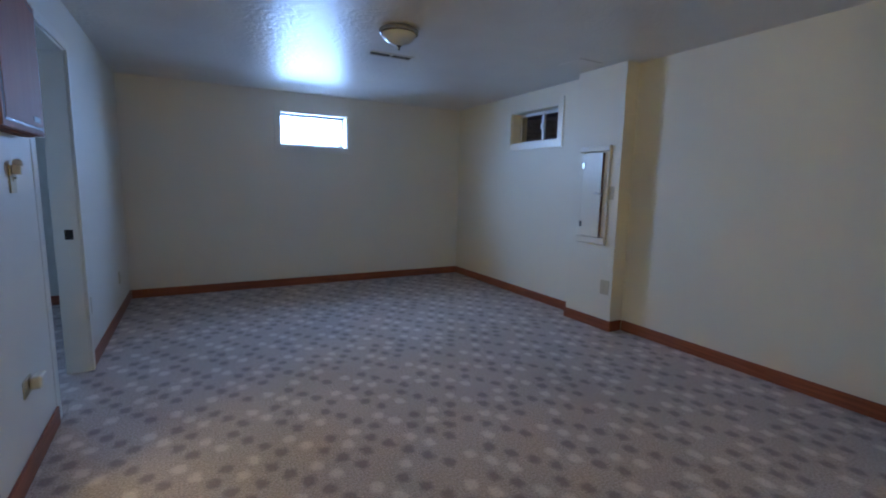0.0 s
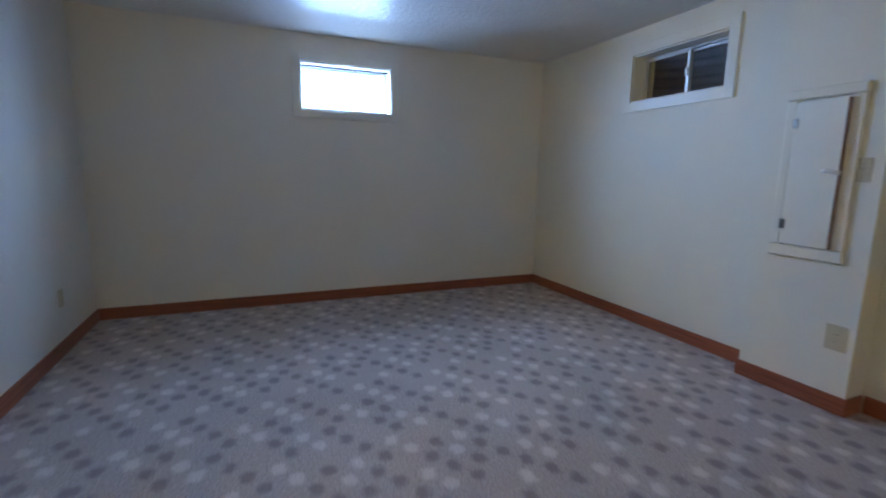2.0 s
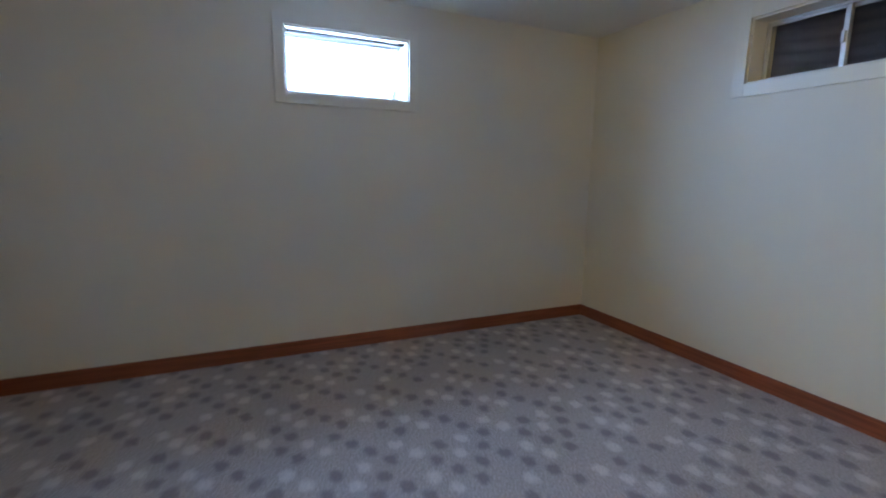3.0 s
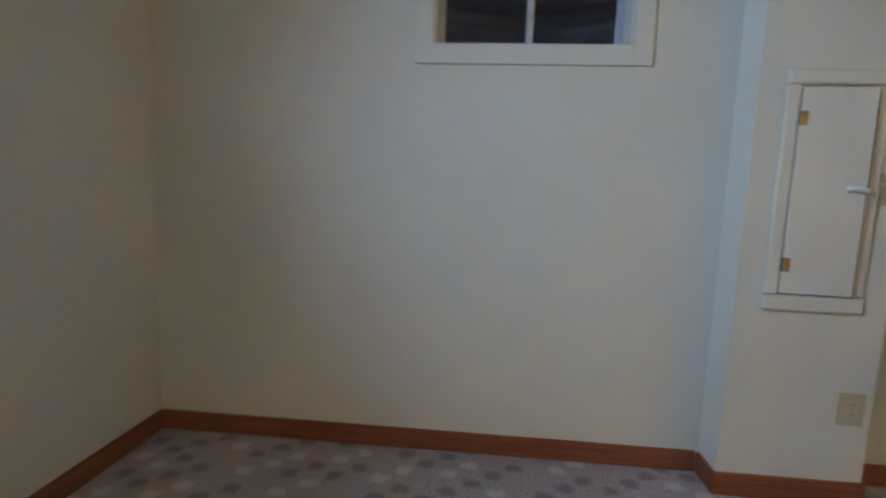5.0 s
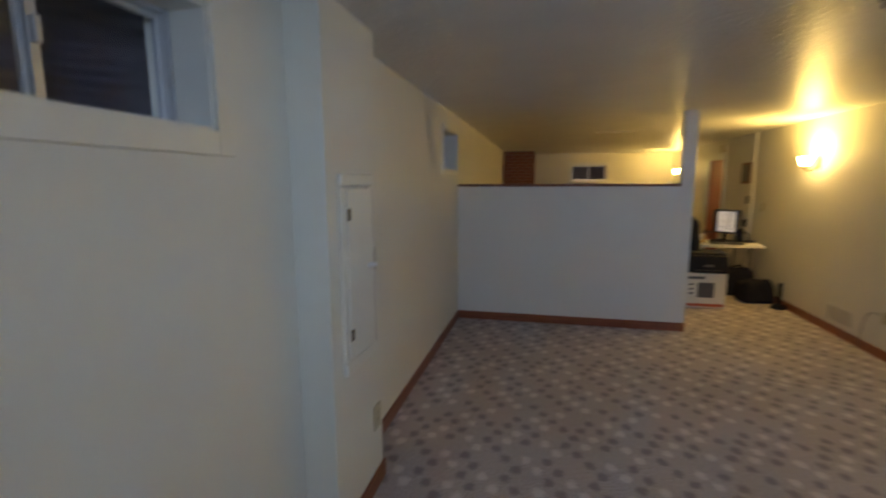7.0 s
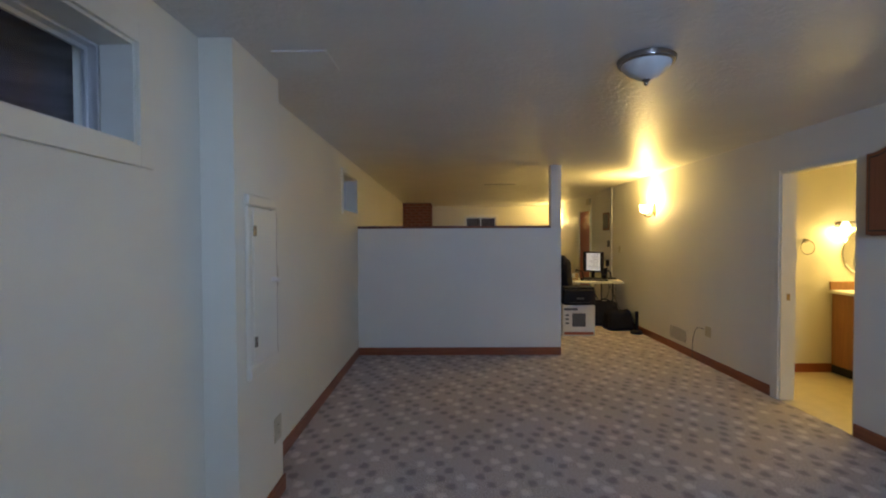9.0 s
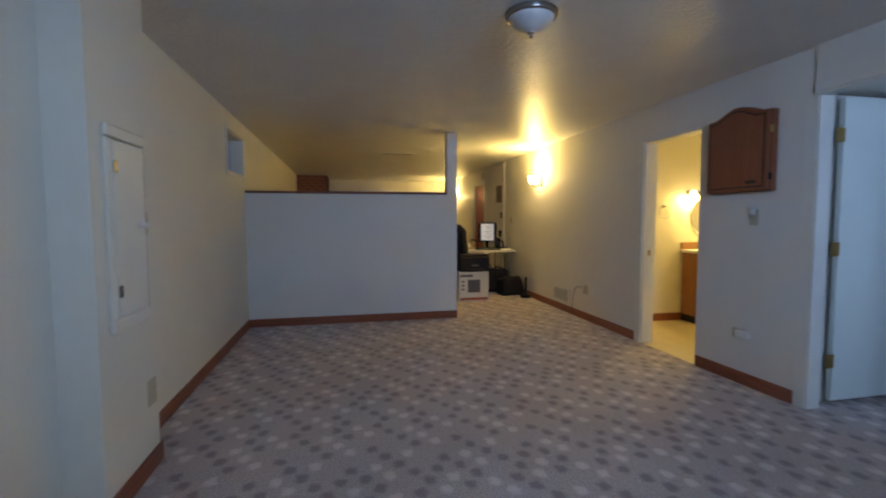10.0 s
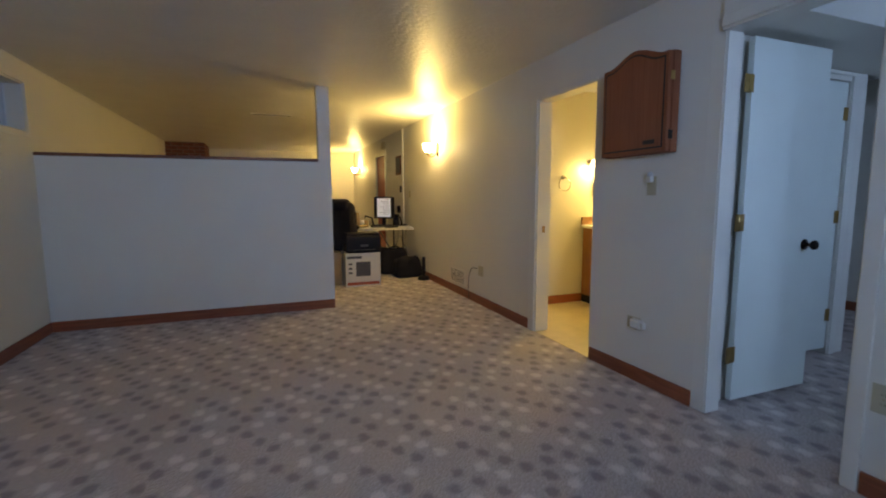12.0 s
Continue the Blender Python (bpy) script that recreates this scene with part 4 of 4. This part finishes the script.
def office_chair(at, turn):
    ob = thing("office_chair", at, "black padded high-back office chair", "chair", turn=turn)
    back = bmesh.new()
    cuboid(back, (-0.28, -0.33, 0.50), (0.28, -0.18, 1.16), 0.07, 4)
    for v in back.verts:
        k = max(0.0, (v.co.z - 0.85) / 0.3)
        v.co.x *= 1 - 0.22 * k * k
        v.co.y -= 0.05 * (v.co.z - 0.5) - 0.25 * v.co.x * v.co.x
    bmesh.ops.recalc_face_normals(back, faces=back.faces[:])
    part("backrest", back, M_FABRIC, ob)
    part("headrest", box((-0.19, -0.375, 1.02), (0.19, -0.24, 1.20), 0.06, 4), M_FABRIC, ob)
    part("seat", box((-0.25, -0.24, 0.42), (0.25, 0.26, 0.52), 0.04, 4), M_FABRIC, ob)
    for s in (-1, 1):
        part("armrest", tube([(s * 0.25, -0.2, 0.46), (s * 0.31, -0.18, 0.66), (s * 0.31, 0.12, 0.67), (s * 0.27, 0.16, 0.48)], 0.03, 10), M_BLACK, ob)
    part("column", tube([(0, 0, 0.10), (0, 0, 0.43)], 0.028, 14), M_STEEL, ob)
    for i in range(5):
        a = 2 * math.pi * i / 5
        leg = part("leg", tube([(0.02 * math.cos(a), 0.02 * math.sin(a), 0.11), (0.29 * math.cos(a), 0.29 * math.sin(a), 0.075)], 0.02, 8), M_BLACK, ob)
        part("caster", lathe([(0.026, -0.012), (0.03, -0.008), (0.03, 0.008), (0.026, 0.012)], "y", 16, (0.29 * math.cos(a), 0.29 * math.sin(a), 0.030)), M_BLACK, leg)


office_chair((1.15, -7.86, 0), 150)

carton = thing("printer_carton", (1.02, -7.45, 0), "white printed cardboard printer carton on the carpet", "box")
cb = part("box", box((-0.24, -0.20, 0), (0.24, 0.20, 0.46), 0.004), M_CARTON, carton)
part("picture", box((-0.10, 0.2, 0.14), (0.10, 0.2015, 0.34), 0.0005), M_PRINTGREY, cb, "dark printed picture of a printer")
part("stripe", box((-0.22, 0.2, 0.02), (0.22, 0.2015, 0.06)), M_PRINTRED, cb, "red printed stripe")
part("print_bar", box((0.02, 0.2, 0.385), (0.22, 0.2015, 0.42)), M_PRINTGREY, cb)
for z in (0.30, 0.24, 0.18):
    part("print_mark", box((0.15, 0.2, z), (0.20, 0.2012, z + 0.025)), M_PRINTGREY, cb)
part("tape", box((-0.2405, -0.03, 0.30), (-0.24, 0.03, 0.46)), M_BROWNBOX, cb)
pr = thing("printer", (1.00, -7.45, 0.46), "black inkjet printer standing on its carton", "printer")
part("body", box((-0.24, -0.20, 0), (0.24, 0.18, 0.235), 0.02, 3), M_BLACK, pr)
part("lid", box((-0.23, -0.19, 0.235), (0.23, 0.17, 0.27), 0.012, 3), M_BLACK, pr)
part("paper_tray", box((-0.15, 0.18, 0.02), (0.15, 0.24, 0.045), 0.006), M_BLACK, pr)
part("display", box((-0.06, 0.18, 0.085), (0.05, 0.183, 0.115), 0.001), M_STEEL, pr, "small grey display")
loose_box("carton", (1.47, -7.60, 0), (0.36, 0.34, 0.46), M_BROWNBOX, "plain tan cardboard carton behind the post", "box", 3)

def slumped(w, d, h, seed):
    """A soft bag: a rounded block sagging unevenly towards its base."""
    bm = box((-w / 2, -d / 2, 0), (w / 2, d / 2, h), min(w, d, h) * 0.2, 4)
    bmesh.ops.subdivide_edges(bm, edges=bm.edges[:], cuts=2, use_grid_fill=True)
    for v in bm.verts:
        k = v.co.z / h
        v.co.x *= 1.04 - 0.22 * k * k
        v.co.y *= 1.04 - 0.28 * k * k
        n = noise.noise((v.co.x * 9 + seed, v.co.y * 9, v.co.z * 9))
        v.co.x += 0.02 * n
        v.co.z = max(0.0, v.co.z + 0.05 * n * k)
    return bm


bag = thing("black_case", (0.25, -7.74, 0), "black soft equipment case on the carpet", "case", turn=6)
part("body", slumped(0.42, 0.30, 0.30, 3), M_FABRIC, bag)
part("handle", tube([(-0.08, 0, 0.265), (-0.06, 0, 0.31), (0.06, 0, 0.31), (0.08, 0, 0.265)], 0.010, 8), M_FABRIC, bag)
ph = thing("cordless_phone", (0.09, -7.42, 0), "black cordless phone in a round base", "phone")
part("base", lathe([(0.085, 0), (0.09, 0.02), (0.07, 0.05), (0.03, 0.06)], "z", 24), M_BLACK, ph)
part("handset", box((-0.025, -0.015, 0.05), (0.025, 0.02, 0.34), 0.012, 3), M_BLACK, ph)
sub = thing("computer_tower", (0.58, -8.35, 0), "black computer tower under the table", "computer")
part("case", box((-0.10, -0.22, 0), (0.10, 0.20, 0.42), 0.008), M_BLACK, sub)
part("front", box((-0.095, 0.20, 0.01), (0.095, 0.215, 0.41), 0.006), M_BLACK, sub)
loose_box("waste_bin", (0.98, -8.30, 0), (0.30, 0.28, 0.36), M_BLACK, "black plastic waste bin under the table", "bin", 8, 0.02)
sack = thing("black_bag", (0.34, -8.14, 0), "black soft bag slumped under the table", "bag", turn=-12)
part("body", slumped(0.46, 0.32, 0.40, 11), M_FABRIC, sack)
part("strap", tube(arc(lambda u: (-0.16 + 0.32 * u, 0.10, 0.32 + 0.13 * math.sin(u * math.pi)), 12), 0.012, 8), M_FABRIC, sack)
for x, y, t, lab in ((0.62, -8.36, 24, "black jointed swing stand on the table"), (0.16, -8.30, -60, "black jointed swing stand beside the monitor")):
    arm = thing("swing_stand", (x, y, DZ), lab, "stand", turn=t)
    part("clamp", box((-0.03, -0.04, 0), (0.03, 0.04, 0.035), 0.006), M_BLACK, arm)
    part("lower_arm", tube([(0, 0, 0.03), (0.03, 0, 0.15)], 0.013, 8), M_BLACK, arm)
    part("upper_arm", tube([(0.03, 0, 0.15), (0.16, 0, 0.19), (0.17, 0, 0.15)], 0.011, 8), M_BLACK, arm)
for x, y, t, m, lab in ((0.98, -8.26, 64, M_PAPER, "loosely rolled white drawing on the table"), (0.88, -8.20, 40, M_TAN, "rolled tan drawing on the table")):
    rl = thing("paper_roll", (x, y, DZ + 0.027), lab, "paper roll", turn=t)
    part("roll", lathe([(0.027, -0.17), (0.024, 0.17), (0.021, 0.17), (0.023, -0.17)], "x", 18), m, rl)
loose_box("printed_envelope", (0.62, -8.13, DZ), (0.24, 0.11, 0.008), M_PAPER, "white envelope on the cluttered table", "paper", 20, 0.001)
loose_box("telephone", (0.98, -8.14, DZ), (0.18, 0.20, 0.05), M_BLACK, "black desk telephone on the table", "phone", -15, 0.012)
loose_box("modem", (0.14, -8.38, DZ), (0.16, 0.12, 0.04), M_BLACK, "flat black modem box on the table", "modem", 5, 0.006)
for i in range(4):
    c = thing("cable", (0.15 + i * 0.12, -7.98, 0), "loose dark cable hanging behind the table", "cable")
    part("cord", tube(arc(lambda u: (0.06 * math.sin(u * 7 + i * 2), -0.12 + 0.22 * math.sin(u * 3 + i), 0.70 * (1 - u) ** 1.6 + 0.004), 20), 0.004, 6), M_BLACK, c)

pic = thing("picture_frame", (0, -9.0, 1.61), "small dark framed picture on the wall", "picture")
part("frame", box((0, -0.16, 0), (0.02, 0.16, 0.33), 0.005), M_CAP, pic)
part("print", box((0.02, -0.125, 0.035), (0.022, 0.125, 0.295)), M_PRINTGREY, pic)
th = thing("thermostat", (0, -8.86, 1.30), "small dark thermostat on the wall", "thermostat")
part("body", box((0, -0.04, 0), (0.025, 0.04, 0.12), 0.006), M_STEEL, th)
plate("light_switch", (0, -8.35, 1.27), 0.072, 0.118, "almond switch plate above the table", "light switch", "toggle")
con = thing("conduit", (0, -8.72, 0.72), "white painted surface conduit up the wall", "conduit")
part("pipe", box((0, -0.016, 0), (0.022, 0.016, C - 0.72), 0.004), M_TRIM, con)
ch = thing("door_chime", (0, -10.0, 2.16), "small cream door chime box under the ceiling", "chime")
part("cover", box((0, -0.09, 0), (0.05, 0.09, 0.13), 0.006), M_ALMOND, ch)

# ---- brick fireplace far in the corner ----
FX0, FX1, FY0, FY1 = 3.38, W, -12.9, -12.05
fp = thing("brick_fireplace", (FX0, FY1, 0), "red-brown brick chimney breast in the far corner", "fireplace")
part("core", box((0.012, FY0 - FY1, 0), (FX1 - FX0 - 0.001, -0.012, C - 0.001)), M_MORTAR, fp, "grey mortar core")
shelf = part("mantel", box((-0.50, FY0 - FY1, 1.50), (-0.002, -0.02, 1.60), 0.008), M_CAP, fp, "dark wooden mantel ledge")
part("mantel_leg", box((-0.48, FY0 - FY1, 0), (-0.004, -0.06, 1.50), 0.004), M_BRICKS, fp)
bw, bh, jn = 0.195, 0.060, 0.014
ms = {}


def brick(lo, hi):
    key = tuple(round(b - a, 3) for a, b in zip(lo, hi))
    if key not in ms:
        bm = box((0, 0, 0), key)
        me = bpy.data.meshes.new("brick")
        bm.to_mesh(me)
        bm.free()
        me.materials.append(M_BRICKS)
        ms[key] = me
    ob = new("brick", ms[key])
    ob.parent = fp
    ob.location = lo


for c in range(int(C / (bh + jn))):
    z = 0.004 + c * (bh + jn)
    x = 0.0 if c % 2 else -(bw + jn) / 2
    while x < FX1 - FX0:
        a, b = max(x, 0.0), min(x + bw, FX1 - FX0 - 0.002)
        if b - a > 0.03:
            brick((a, -0.014 + 0.002 * ((c * 7 + int(x * 50)) % 3), z), (b, 0.0 + 0.002 * ((c * 7 + int(x * 50)) % 3), z + bh))
        x += bw + jn
    if z > 1.62:
        y = -0.02 if c % 2 else -0.12
        while y - bw > FY0 - FY1:
            brick((0.0, y - bw, z), (0.014, y, z + bh))
            y -= bw + jn
